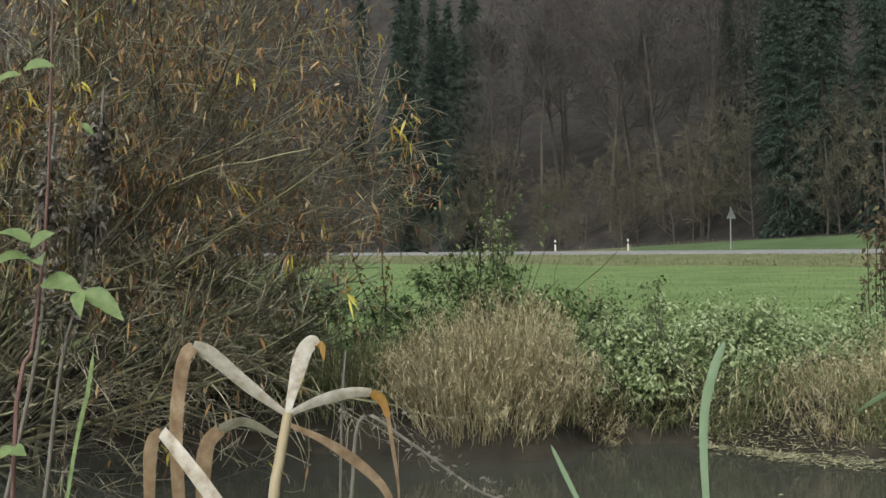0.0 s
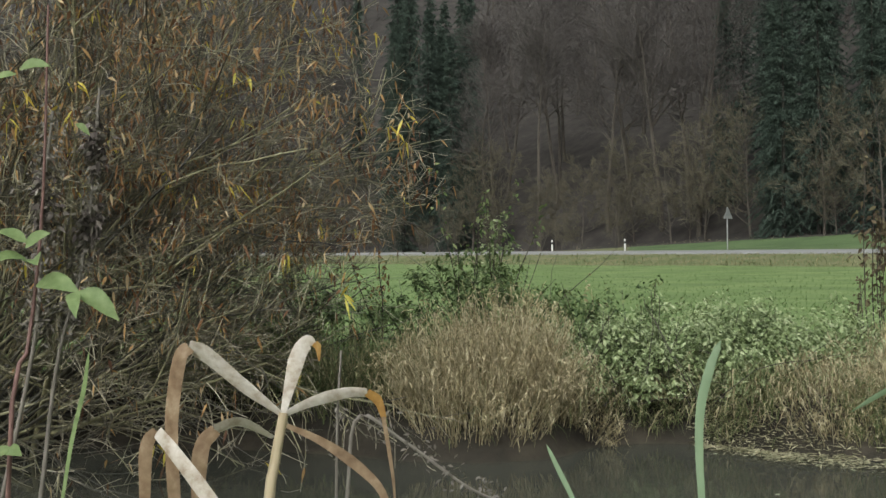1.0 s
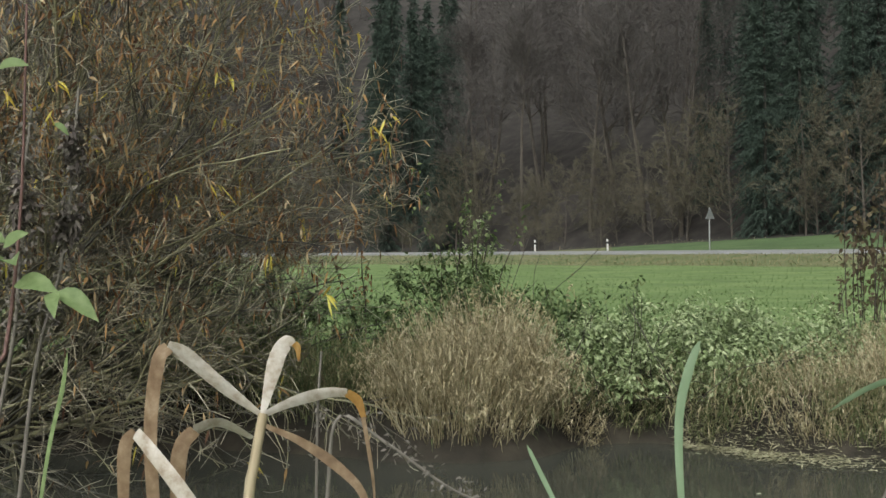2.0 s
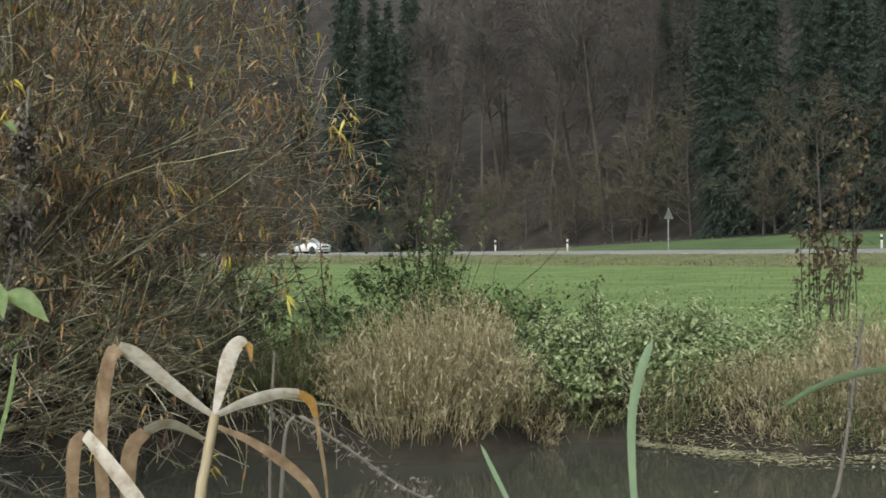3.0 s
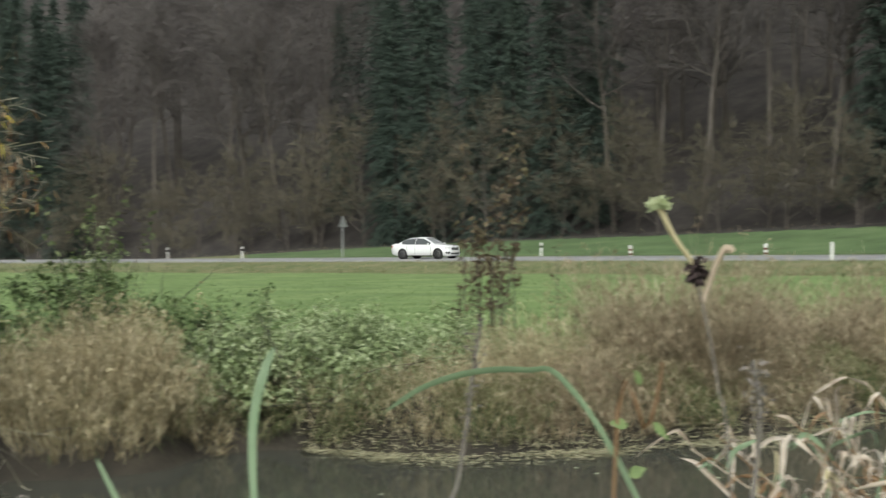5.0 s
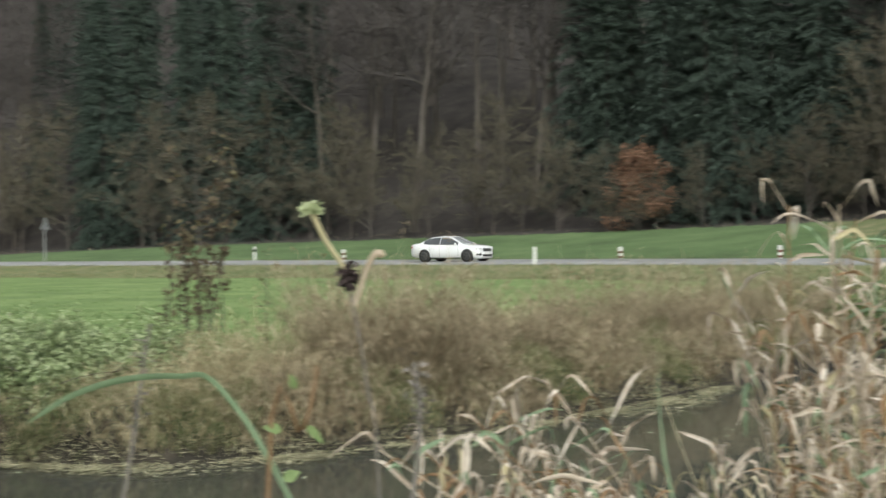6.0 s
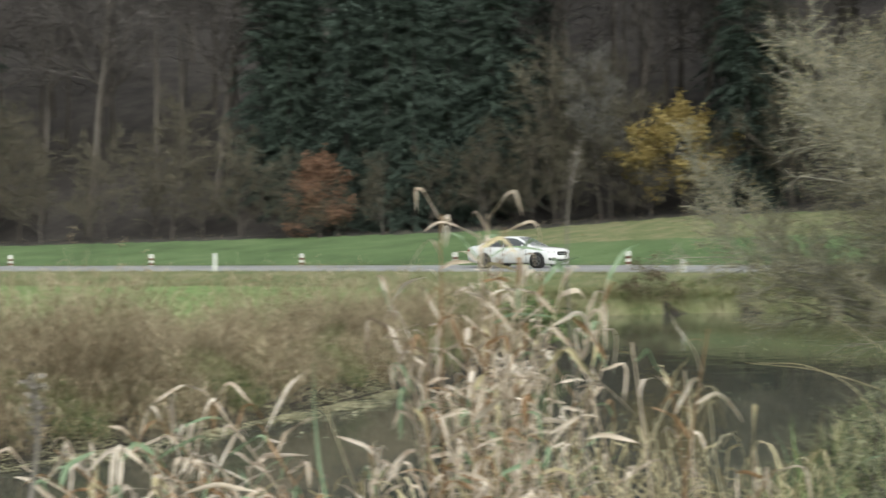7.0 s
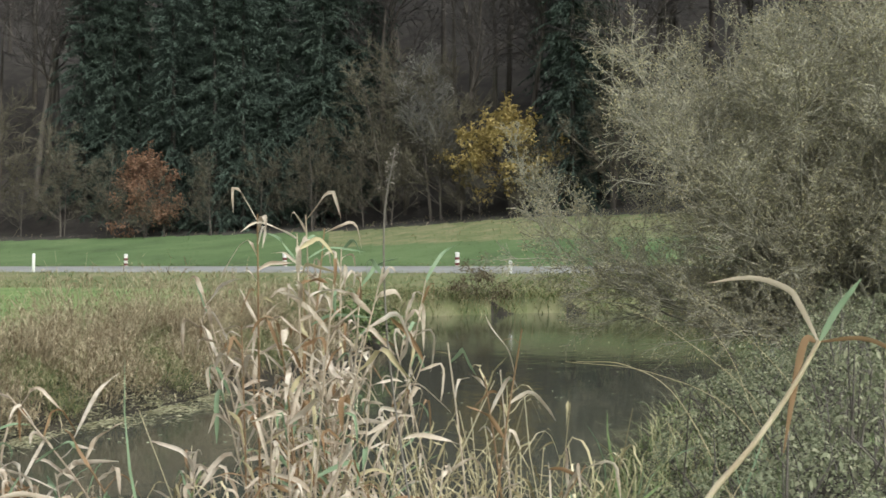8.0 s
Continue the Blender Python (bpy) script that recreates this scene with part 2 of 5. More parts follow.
M_reed = material("pale_dry_reed", [(0.20, 0.135, 0.085), (0.36, 0.28, 0.205), (0.53, 0.45, 0.36), (0.70, 0.64, 0.56)], 0.6, 12, 5, island=0.7, through_light=0.3)
M_reed_green = material("green_reed", [(0.13, 0.20, 0.11), (0.20, 0.28, 0.17), (0.29, 0.37, 0.25)], 0.5, 12, 4, island=0.6, through_light=0.3)
M_white = material("white_car_paint", [(0.60, 0.61, 0.62), (0.66, 0.67, 0.68)], 0.3, 1.0, 2, coat=1.0, spec=0.5)
M_glass = material("tinted_car_glass", [(0.05, 0.055, 0.06), (0.07, 0.075, 0.08)], 0.3, 1.0, 2, spec=0.35)
M_tyre = material("tyre_rubber", [(0.012, 0.012, 0.012), (0.025, 0.025, 0.025)], 0.8, 20, 4)
M_rim = material("dark_alloy", [(0.10, 0.10, 0.105), (0.16, 0.16, 0.165)], 0.35, 5, 3, metal=0.8)
M_black = material("black_plastic", [(0.012, 0.012, 0.013), (0.03, 0.03, 0.03)], 0.5, 10, 3)
M_post_white = material("white_plastic", [(0.48, 0.48, 0.46), (0.62, 0.62, 0.60)], 0.5, 6, 4)
M_post_dark = material("dark_red_band", [(0.08, 0.02, 0.02), (0.12, 0.03, 0.03)], 0.5, 6, 4)
M_verge = material("verge_grass", [(0.075, 0.115, 0.038), (0.135, 0.165, 0.066), (0.22, 0.21, 0.11), (0.34, 0.29, 0.18)], 0.85, 0.6, 5, island=0.6, through_light=0.25)
M_steel = material("galvanised_steel", [(0.28, 0.29, 0.30), (0.42, 0.43, 0.44)], 0.45, 8, 4, metal=0.7)

water_m = bpy.data.materials.new("pond_water")
water_m.use_nodes = True
wb = water_m.node_tree.nodes["Principled BSDF"]
wb.inputs["Base Color"].default_value = (0.052, 0.054, 0.044, 1)
wb.inputs["Roughness"].default_value = 0.06
wb.inputs["IOR"].default_value = 1.33
wb.inputs["Specular IOR Level"].default_value = 0.5
wt = water_m.node_tree.nodes.new("ShaderNodeTexNoise")
wt.inputs["Scale"].default_value = 1.6
wt.inputs["Detail"].default_value = 4
wbp = water_m.node_tree.nodes.new("ShaderNodeBump")
wbp.inputs["Strength"].default_value = 0.12
wbp.inputs["Distance"].default_value = 0.04
wc = water_m.node_tree.nodes.new("ShaderNodeTexCoord")
water_m.node_tree.links.new(wc.outputs["Object"], wt.inputs["Vector"])
water_m.node_tree.links.new(wt.outputs["Fac"], wbp.inputs["Height"])
water_m.node_tree.links.new(wbp.outputs[0], wb.inputs["Normal"])

# ---------------------------------------------------------------- plan of the valley
SPEED = 23.04


def drive(step=0.02, before=14.0, after=6.0):
    """The car's way: seconds, x, y and compass heading (0 is along y), a long right-hand bend."""
    def bend(t):
        return np.interp(t, [0, 2, 4, 6, 8], [0.0053, -0.0001, 0.0005, 0.0132, 0.0118])
    x, y, h = -55.668, 161.191, 2.2598
    out = []
    for i in range(int((8 + after) / step) + 1):
        t = i * step
        out.append((t, x, y, h))
        h += bend(t) * SPEED * step if t < 9.5 else 0
        x += SPEED * math.sin(h) * step
        y += SPEED * math.cos(h) * step
    x, y, h = -55.668, 161.191, 2.2598
    pre = []
    for i in range(1, int(before / step)):
        x -= SPEED * math.sin(h) * step
        y -= SPEED * math.cos(h) * step
        pre.append((-i * step, x, y, h))
    return np.array(pre[::-1] + out)


WAY = drive()
LANE = 1.6
# the middle of the road lies to the left of the car's lane: left of heading (sin h, cos h) is (-cos h, sin h)
ROAD = np.stack([WAY[:, 1] - LANE * np.cos(WAY[:, 3]), WAY[:, 2] + LANE * np.sin(WAY[:, 3])], 1)
ROAD_LEFT = np.stack([-np.cos(WAY[:, 3]), np.sin(WAY[:, 3])], 1)
COARSE = slice(0, None, 20)


def road_offset(x, y):
    """Metres from the middle of the road, positive on its far side."""
    p = np.stack([np.ravel(x), np.ravel(y)], 1)
    R, N = ROAD[COARSE], ROAD_LEFT[COARSE]
    out = np.empty(len(p))
    for i in range(0, len(p), 4000):
        q = p[i:i + 4000]
        d2 = ((q[:, None] - R[None]) ** 2).sum(-1)
        j = d2.argmin(1)
        along = ((q - R[j]) * N[j]).sum(1)
        out[i:i + 4000] = np.where(along >= 0, 1, -1) * np.maximum(np.abs(along), np.sqrt(d2[np.arange(len(q)), j]) - 5)
    return out.reshape(np.shape(x))


POND = [(-30, 1.5), (-12, 1.2), (-4, 1.9), (0, 2.3), (3, 2.6), (6, 3.3), (9.2, 4.6), (12.2, 5.3), (16, 6.2), (19.7, 7.4),
        (24, 8.6), (30, 9.5), (35, 13), (35.5, 18), (31.5, 20.5), (28.5, 21.6), (23, 18.2), (18.5, 14.6), (15.0, 12.4), (12.6, 11.6), (10.6, 11.0),
        (9.2, 10.4), (7.6, 9.9), (6.3, 9.5), (5.2, 9.25), (4.3, 9.2), (3.4, 9.3), (2.7, 9.6), (2.3, 10.0), (1.9, 10.3), (1.3, 10.2), (0.9, 9.6),
        (0.4, 9.4), (-0.2, 9.5), (-0.9, 9.9), (-1.7, 10.2), (-3.3, 10.4), (-6, 10.8), (-12, 11.5), (-30, 13)]


def pond_distance(x, y):
    """Metres from the pond's edge, negative on the water."""
    px, py = np.ravel(x), np.ravel(y)
    best = np.full(px.shape, 1e9)
    inside = np.zeros(px.shape, bool)
    for (ax, ay), (bx, by) in zip(POND, POND[1:] + POND[:1]):
        ex, ey = bx - ax, by - ay
        u = np.clip(((px - ax) * ex + (py - ay) * ey) / (ex * ex + ey * ey), 0, 1)
        best = np.minimum(best, np.hypot(px - ax - u * ex, py - ay - u * ey))
        inside ^= ((ay > py) != (by > py)) & (px < (bx - ax) * (py - ay) / (by - ay + 1e-12) + ax)
    return np.where(inside, -best, best).reshape(np.shape(x))


def smooth(a, b, v):
    u = np.clip((v - a) / (b - a), 0, 1)
    return u * u * (3 - 2 * u)


FOREST = 26.0


def height(x, y):
    """The ground's height above the pond's water."""
    x, y = np.asarray(x, float), np.asarray(y, float)
    dp, dr = pond_distance(x, y), road_offset(x, y)
    az = np.degrees(np.arctan2(x, y))
    z = 0.46 + 0.04 * np.sin(x * 0.31 + 1) * np.cos(y * 0.23) + 0.02 * np.sin(x * 1.7) * np.sin(y * 1.3)
    z = np.where(dp < 0, np.maximum(-0.8, dp * 0.7), z * smooth(-0.08, 0.42, dp))
    z = z + (1.10 - z) * smooth(-9.5, -4.2, dr)
    rise = np.interp(az, [-30, 5, 13, 20, 40, 50, 57, 70], [0.0, 0.0, 0.045, 0.075, 0.115, 0.135, 0.17, 0.18])
    far = 1.26 + rise * np.clip(dr - 4, 0, FOREST - 4) + np.interp(az, [-40, -6, 4], [0.82, 0.75, 0.56]) * np.clip(dr - FOREST, 0, 180)
    return np.where(dr > 3, far, np.where(dr > -3, 1.0, z))


def on_ground(x, y):
    return float(height(np.array([x]), np.array([y]))[0])


# ---------------------------------------------------------------- ground, water, road
def build_ground():
    az = np.radians(np.concatenate([np.arange(-180, -36, 4.0), np.arange(-36, 92, 0.7), np.arange(92, 180.1, 4.0)]))
    r = np.concatenate([[0.02], np.geomspace(0.4, 48, 160), np.geomspace(49, 190, 150), np.geomspace(196, 600, 30), np.geomspace(700, 4200, 10)])
    A, Rr = np.meshgrid(az, r)
    X, Y = Rr * np.sin(A), Rr * np.cos(A)
    Z = np.where(Rr < 620, height(X, Y), 0)
    ring = np.argmax(r > 620) - 1
    Z[ring + 1:] = Z[ring] + 4
    V = np.stack([X, Y, Z], -1).reshape(-1, 3)
    n = len(az)
    i = (np.arange(len(r) - 1)[:, None] * n + np.arange(n - 1)[None, :]).ravel()
    Q = np.stack([i, i + n, i + n + 1, i + 1], -1)
    c = V[Q].mean(1)
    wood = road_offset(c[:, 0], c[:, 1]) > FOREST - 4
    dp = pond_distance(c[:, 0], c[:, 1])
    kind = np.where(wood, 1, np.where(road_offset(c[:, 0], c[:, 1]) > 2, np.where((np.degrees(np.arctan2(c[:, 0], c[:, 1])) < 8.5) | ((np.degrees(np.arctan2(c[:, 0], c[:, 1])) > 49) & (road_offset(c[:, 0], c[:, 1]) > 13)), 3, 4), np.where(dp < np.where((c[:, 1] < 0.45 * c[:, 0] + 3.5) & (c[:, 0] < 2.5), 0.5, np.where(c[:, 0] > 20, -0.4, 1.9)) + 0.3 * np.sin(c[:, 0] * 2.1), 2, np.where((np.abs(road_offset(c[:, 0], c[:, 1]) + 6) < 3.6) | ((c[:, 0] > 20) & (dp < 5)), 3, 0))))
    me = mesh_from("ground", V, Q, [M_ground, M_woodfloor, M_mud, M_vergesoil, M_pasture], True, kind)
    return tagged(new("ground", me), "green valley meadow with a wooded slope", "ground", kind="structure")


def build_water():
    bm = bmesh.new()
    vs = [bm.verts.new((x * 1.0, y, 0)) for x, y in [(-60, -2), (60, -2), (60, 40), (-60, 40)]]
    bm.faces.new(vs)
    me = bpy.data.meshes.new("water")
    bm.to_mesh(me)
    bm.free()
    me.materials.append(water_m)
    ob = new("water", me)
    return tagged(ob, "still murky pond water", "water", kind="structure")


def build_road():
    R, N = ROAD[::10], ROAD_LEFT[::10]
    across = [(-3.3, 1.10), (-3.0, 1.235), (0, 1.30), (3.0, 1.36), (3.3, 1.2)]
    V = np.stack([np.concatenate([R + N * o, np.full((len(R), 1), z)], 1) for o, z in across], 1)
    k = len(across)
    i = (np.arange(len(R) - 1)[:, None] * k + np.arange(k - 1)[None, :]).ravel()
    Q = np.stack([i, i + k, i + k + 1, i + 1], -1)
    return tagged(new("road", mesh_from("road", V.reshape(-1, 3), Q, [M_road], False)), "grey asphalt country road in a bend", "road", kind="structure")


build_ground()
build_water()
build_road()


# ---------------------------------------------------------------- trees of the wooded slope
def bare_tree(h, name, low=0.35, spread=1.0, twig=M_twig, crown_w=0.32, fine=12, fat=0.014):
    """A leafless broadleaf tree: a trunk and a crown of limbs and fine twigs."""
    T, TR = stems([[0, 0, -0.3]], [[rng.normal(0, 0.04), rng.normal(0, 0.04), 1]], h * 0.95, 8, 0.05, 0.04, h * 0.011, 0.15)
    L1, R1 = spawn(T, TR, 22, low, 0.98, (h * crown_w * 0.9, h * crown_w * 1.3), 52 * spread, 6, 0.14, 0.12, 0.5, 0.3)
    L2, R2 = spawn(L1, R1, 9, 0.2, 1.0, (h * 0.12, h * 0.2), 45, 4, 0.08, 0.15, 0.6, 0.4)
    L3, R3 = spawn(L2, R2, fine, 0.1, 1.0, (h * 0.05, h * 0.1), 42, 2, 0.06, 0.2, 0.6, 0.4)
    wood = join(tubes(T, TR, 6), tubes(L1, np.maximum(R1, 0.02), 3))
    crown = join(ribbons(L2, np.maximum(R2, 0.014)), ribbons(L3, np.maximum(R3, fat)))
    return mesh_from(name + "_trunk", *wood, [M_bark]), mesh_from(name + "_crown", *crown, [twig], False)


def spruce_tree(h, name, shoots=26, fat=0.055):
    """A spruce: a straight trunk with whorls of drooping boughs hung with fine shoots."""
    T, TR = stems([[0, 0, -0.3]], [[0, 0, 1]], h, 6, 0.3, 0.01, h * 0.012, 0.1)
    zs = np.concatenate([np.full(9, z) for z in np.linspace(h * 0.03, h * 0.985, int(h * 1.8))])
    n = len(zs)
    a = rng.uniform(0, 2 * math.pi, n)
    share = 1 - zs / h
    L = (0.25 + h * 0.125 * share ** 0.7) * rng.uniform(0.55, 1.2, n)
    u = np.linspace(0, 1, 5)[None, :]
    out = L[:, None] * u
    z = zs[:, None] + rng.normal(0, 0.3, n)[:, None] + out * (0.15 - 0.5 * u * (0.4 + share[:, None]))
    P = np.stack([out * np.cos(a)[:, None], out * np.sin(a)[:, None], z], -1)
    S, SR = spawn(P, np.full(P.shape[:2], 0.1), shoots, 0.02, 1.0, (0.25, 0.7), 55, 2, -0.8, 0.3, 1, 0.3)
    sh = ribbons(S, np.full(S.shape[:2], fat) * np.array([1.0, 0.35]))
    crown = join(ribbons(P, np.full(P.shape[:2], 0.03)), sh)
    return mesh_from(name + "_trunk", *tubes(T, TR * 0.75, 6), [M_spruce_bark]), mesh_from(name + "_crown", *crown, [M_spruce], False)


def leafy_tree(h, name, leaf, w=0.3, count=3, size=0.22):
    T, TR = stems([[0, 0, -0.2]], [[0, 0, 1]], h * 0.9, 6, 0.05, 0.06, h * 0.018, 0.2)
    L1, R1 = spawn(T, TR, 32, 0.05, 0.95, (h * w, h * w * 1.5), 55, 5, 0.05, 0.15, 0.5)
    L2, R2 = spawn(L1, R1, 9, 0.25, 1.0, (h * 0.1, h * 0.18), 50, 4, 0.0, 0.2, 0.6)
    pos = (L2[:, 1:, None] + rng.normal(0, 0.16, (len(L2), 3, count, 3))).reshape(-1, 3)
    lv = leaves(pos, rng.normal(0, 1, pos.shape) - [0, 0, 0.5], size, size * 0.75, k=3)
    return mesh_from(name + "_trunk", *join(tubes(T, TR, 6), tubes(L1, R1, 3), tubes(L2, np.maximum(R2, 0.01), 3)), [M_bark]), mesh_from(name + "_crown", *lv, [leaf], False)


def plant(meshes, x, y, turn, size, name, label, category="tree", group=""):
    t = thing(name, pose(x, y, on_ground(x, y), 0, 0, turn), label, category, group)
    t.scale = (size, size, size)
    part("trunk", meshes[0], None, t)
    part("crown", meshes[1], None, t)
    return t


SPRUCES = [spruce_tree(25, "spruce") for _ in range(4)]
BARES = [bare_tree(24, "beech", 0.4) for _ in range(4)]
FAR_SPRUCES = [spruce_tree(25, "far_spruce", 7, 0.12) for _ in range(3)]
FAR_BARES = [bare_tree(24, "far_beech", 0.4, 1.0, M_twig, 0.32, 4, 0.026) for _ in range(3)]
SLIM = [bare_tree(23, "slim", 0.6, 0.8, M_twig, 0.2, 7, 0.018) for _ in range(2)]
SCRUBS = [bare_tree(9, "scrub", 0.08, 1.15, M_scrub, 0.45, 8, 0.014) for _ in range(3)]
CONIFER_BELTS = [(-4.2, 2.2), (13.2, 17.8), (19.3, 25.4), (37.4, 51.0), (58.4, 61.8)]


def forest_spot(az, dr):
    """The place at compass angle az that lies dr metres behind the middle of the road."""
    d = np.arange(40, 330, 0.5)
    x, y = d * math.sin(radians(az)), d * math.cos(radians(az))
    o = road_offset(x, y)
    ok = np.nonzero(o >= dr)[0]
    return (x[ok[0]], y[ok[0]]) if len(ok) else None


def build_forest():
    r = random.Random(3)
    for row, dr in enumerate([27, 33, 40, 49, 60, 73, 88]):
        step = [2.5, 2.6, 2.6, 2.6, 2.6, 2.6, 2.8][row]
        az = -24 + r.uniform(0, 2)
        while az < 78:
            a = az + r.uniform(-0.7, 0.7)
            spot = forest_spot(a, dr + r.uniform(-2.5, 2.5))
            az += step * r.uniform(0.8, 1.2) * (0.5 if row < 2 and any(lo < az < hi for lo, hi in CONIFER_BELTS) else 1.0)
            if spot is None:
                continue
            conifer = any(lo < a < hi for lo, hi in CONIFER_BELTS) and r.random() < (1.0 if row < 3 else 0.7)
            turn, size = r.uniform(0, 360), r.uniform(0.82, 1.12)
            if conifer:
                plant(SPRUCES[r.randrange(4)] if row < 2 else FAR_SPRUCES[r.randrange(3)], *spot, turn, size, "spruce_tree", "tall dark green spruce on the wooded slope", "tree", "spruces of the wood")
            elif r.random() < 0.7 or row > 2:
                plant(BARES[r.randrange(4)] if row < 2 else FAR_BARES[r.randrange(3)], *spot, turn, size, "beech_tree", "leafless grey-brown beech on the wooded slope", "tree", "bare trees of the wood")
            else:
                plant(SLIM[r.randrange(2)], *spot, turn, size, "slim_tree", "slender leafless tree with a pale trunk", "tree", "bare trees of the wood")
    az = -22.0
    while az < 76:
        a = az + r.uniform(-0.6, 0.6)
        spot = forest_spot(a, 23.5 + r.uniform(-1.5, 3))
        az += 1.25 * r.uniform(0.7, 1.3)
        if spot and not 39.2 < a < 42 and not 54.8 < a < 58.2:
            plant(SCRUBS[r.randrange(3)], *spot, r.uniform(0, 360), r.uniform(0.6, 1.35) * (0.55 if any(lo < a < hi for lo, hi in CONIFER_BELTS[3:]) else 1.0), "scrub_bush", "leafless brown bush at the forest edge", "bush", "bushes at the forest edge")


build_forest()
plant(leafy_tree(5.9, "copper", M_orange, 0.46, 6, 0.2), *forest_spot(40.4, 22.5), 20, 1.0, "copper_beech", "young beech with withered copper leaves", "tree")
plant(leafy_tree(6.4, "maple", M_yellow, 0.62, 8, 0.22), *forest_spot(57.2, 23.5), 80, 1.0, "yellow_maple", "small maple in yellow autumn leaf", "tree")
for a, dr, size in ((39.5, 21.8, 0.42), (40.3, 20.6, 0.36), (41.2, 21.6, 0.45), (54.9, 22.6, 0.5), (55.8, 21.4, 0.4), (57.2, 22.0, 0.42), (57.9, 23.0, 0.5)):
    plant(SCRUBS[int(dr * 10) % 3], *forest_spot(a, dr), a * 77, size, "scrub_bush", "low leafless brown bush beside a coloured tree", "bush", "bushes at the forest edge")

PALE = bare_tree(10.5, "pale_ash", 0.3, 0.9, M_pale_twig, 0.3, 9, 0.013)
plant(PALE, *forest_spot(53.5, 23.5), 30, 1.0, "ash_tree", "pale grey leafless ash at the forest edge")
for a, dr, size in ((47.9, 22.5, 0.78), (50.3, 22.5, 0.6), (51.6, 23.5, 0.66), (58.9, 23, 0.6)):
    plant(SCRUBS[int(a) % 3], *forest_spot(a, dr), a * 31, size, "scrub_bush", "tall leafless brown bush before the spruces", "bush", "bushes at the forest edge")
for i in range(26):
    a = -21 + i * 1.15 + 0.5 * math.sin(i * 2.3)
    plant(SCRUBS[i % 3], *forest_spot(a, 11 + 5 * math.sin(i * 1.7) ** 2 + max(0, a) * 0.5), i * 67, 0.26 + 0.16 * math.sin(i * 3.1) ** 2, "scrub_bush", "low leafless brown bush behind the road", "bush", "bushes at the forest edge")

# ---------------------------------------------------------------- the car
CAR_SIDE = [(-2.47, 0.60, 0.44, 0.78), (-2.40, 0.80, 0.32, 0.97), (-2.10, 0.88, 0.24, 1.035), (-1.42, 0.905, 0.20, 1.01), (-0.5, 0.905, 0.18, 0.965),
            (0.5, 0.905, 0.18, 0.955), (1.0, 0.90, 0.18, 0.945), (1.42, 0.89, 0.20, 0.94), (1.85, 0.86, 0.18, 0.885), (2.10, 0.79, 0.17, 0.82), (2.20, 0.62, 0.19, 0.72)]
CABIN = [(-1.98, 0.72, 0.98, 0.70, 1.00), (-1.55, 0.78, 0.97, 0.62, 1.22), (-1.05, 0.81, 0.95, 0.57, 1.385), (-0.35, 0.83, 0.94, 0.58, 1.44), (0.15, 0.83, 0.94, 0.57, 1.42), (0.6, 0.81, 0.93, 0.63, 1.20), (1.12, 0.76, 0.92, 0.72, 0.935)]


def loft(rings):
    k = len(rings[0])
    V = np.array(rings, float).reshape(-1, 3)
    i = (np.arange(len(rings) - 1)[:, None] * k + np.arange(k - 1)[None, :]).ravel()
    return V, np.stack([i, i + k, i + k + 1, i + 1], -1)


def box(cx, cy, cz, sx, sy, sz, rx=0, ry=0, rz=0, bevel=0.0):
    bm = bmesh.new()
    bmesh.ops.create_cube(bm, size=1)
    bmesh.ops.scale(bm, vec=(sx, sy, sz), verts=bm.verts)
    if bevel:
        bmesh.ops.bevel(bm, geom=bm.edges[:], offset=bevel, segments=2, affect="EDGES")
    bmesh.ops.transform(bm, matrix=pose(cx, cy, cz, rx, ry, rz), verts=bm.verts)
    return bm


def disc(x, r0, r1, w, seg=28):
    """A ring round the x axis, of width w, from radius r0 to r1."""
    prof = [(-w / 2, r0), (-w / 2, r1 * 0.96), (-w / 2 + 0.02, r1), (w / 2 - 0.02, r1), (w / 2, r1 * 0.96), (w / 2, r0)]
    rings = [[(x + a, r * math.cos(t), r * math.sin(t)) for a, r in prof] for t in np.linspace(0, 2 * math.pi, seg + 1)]
    return loft(rings)


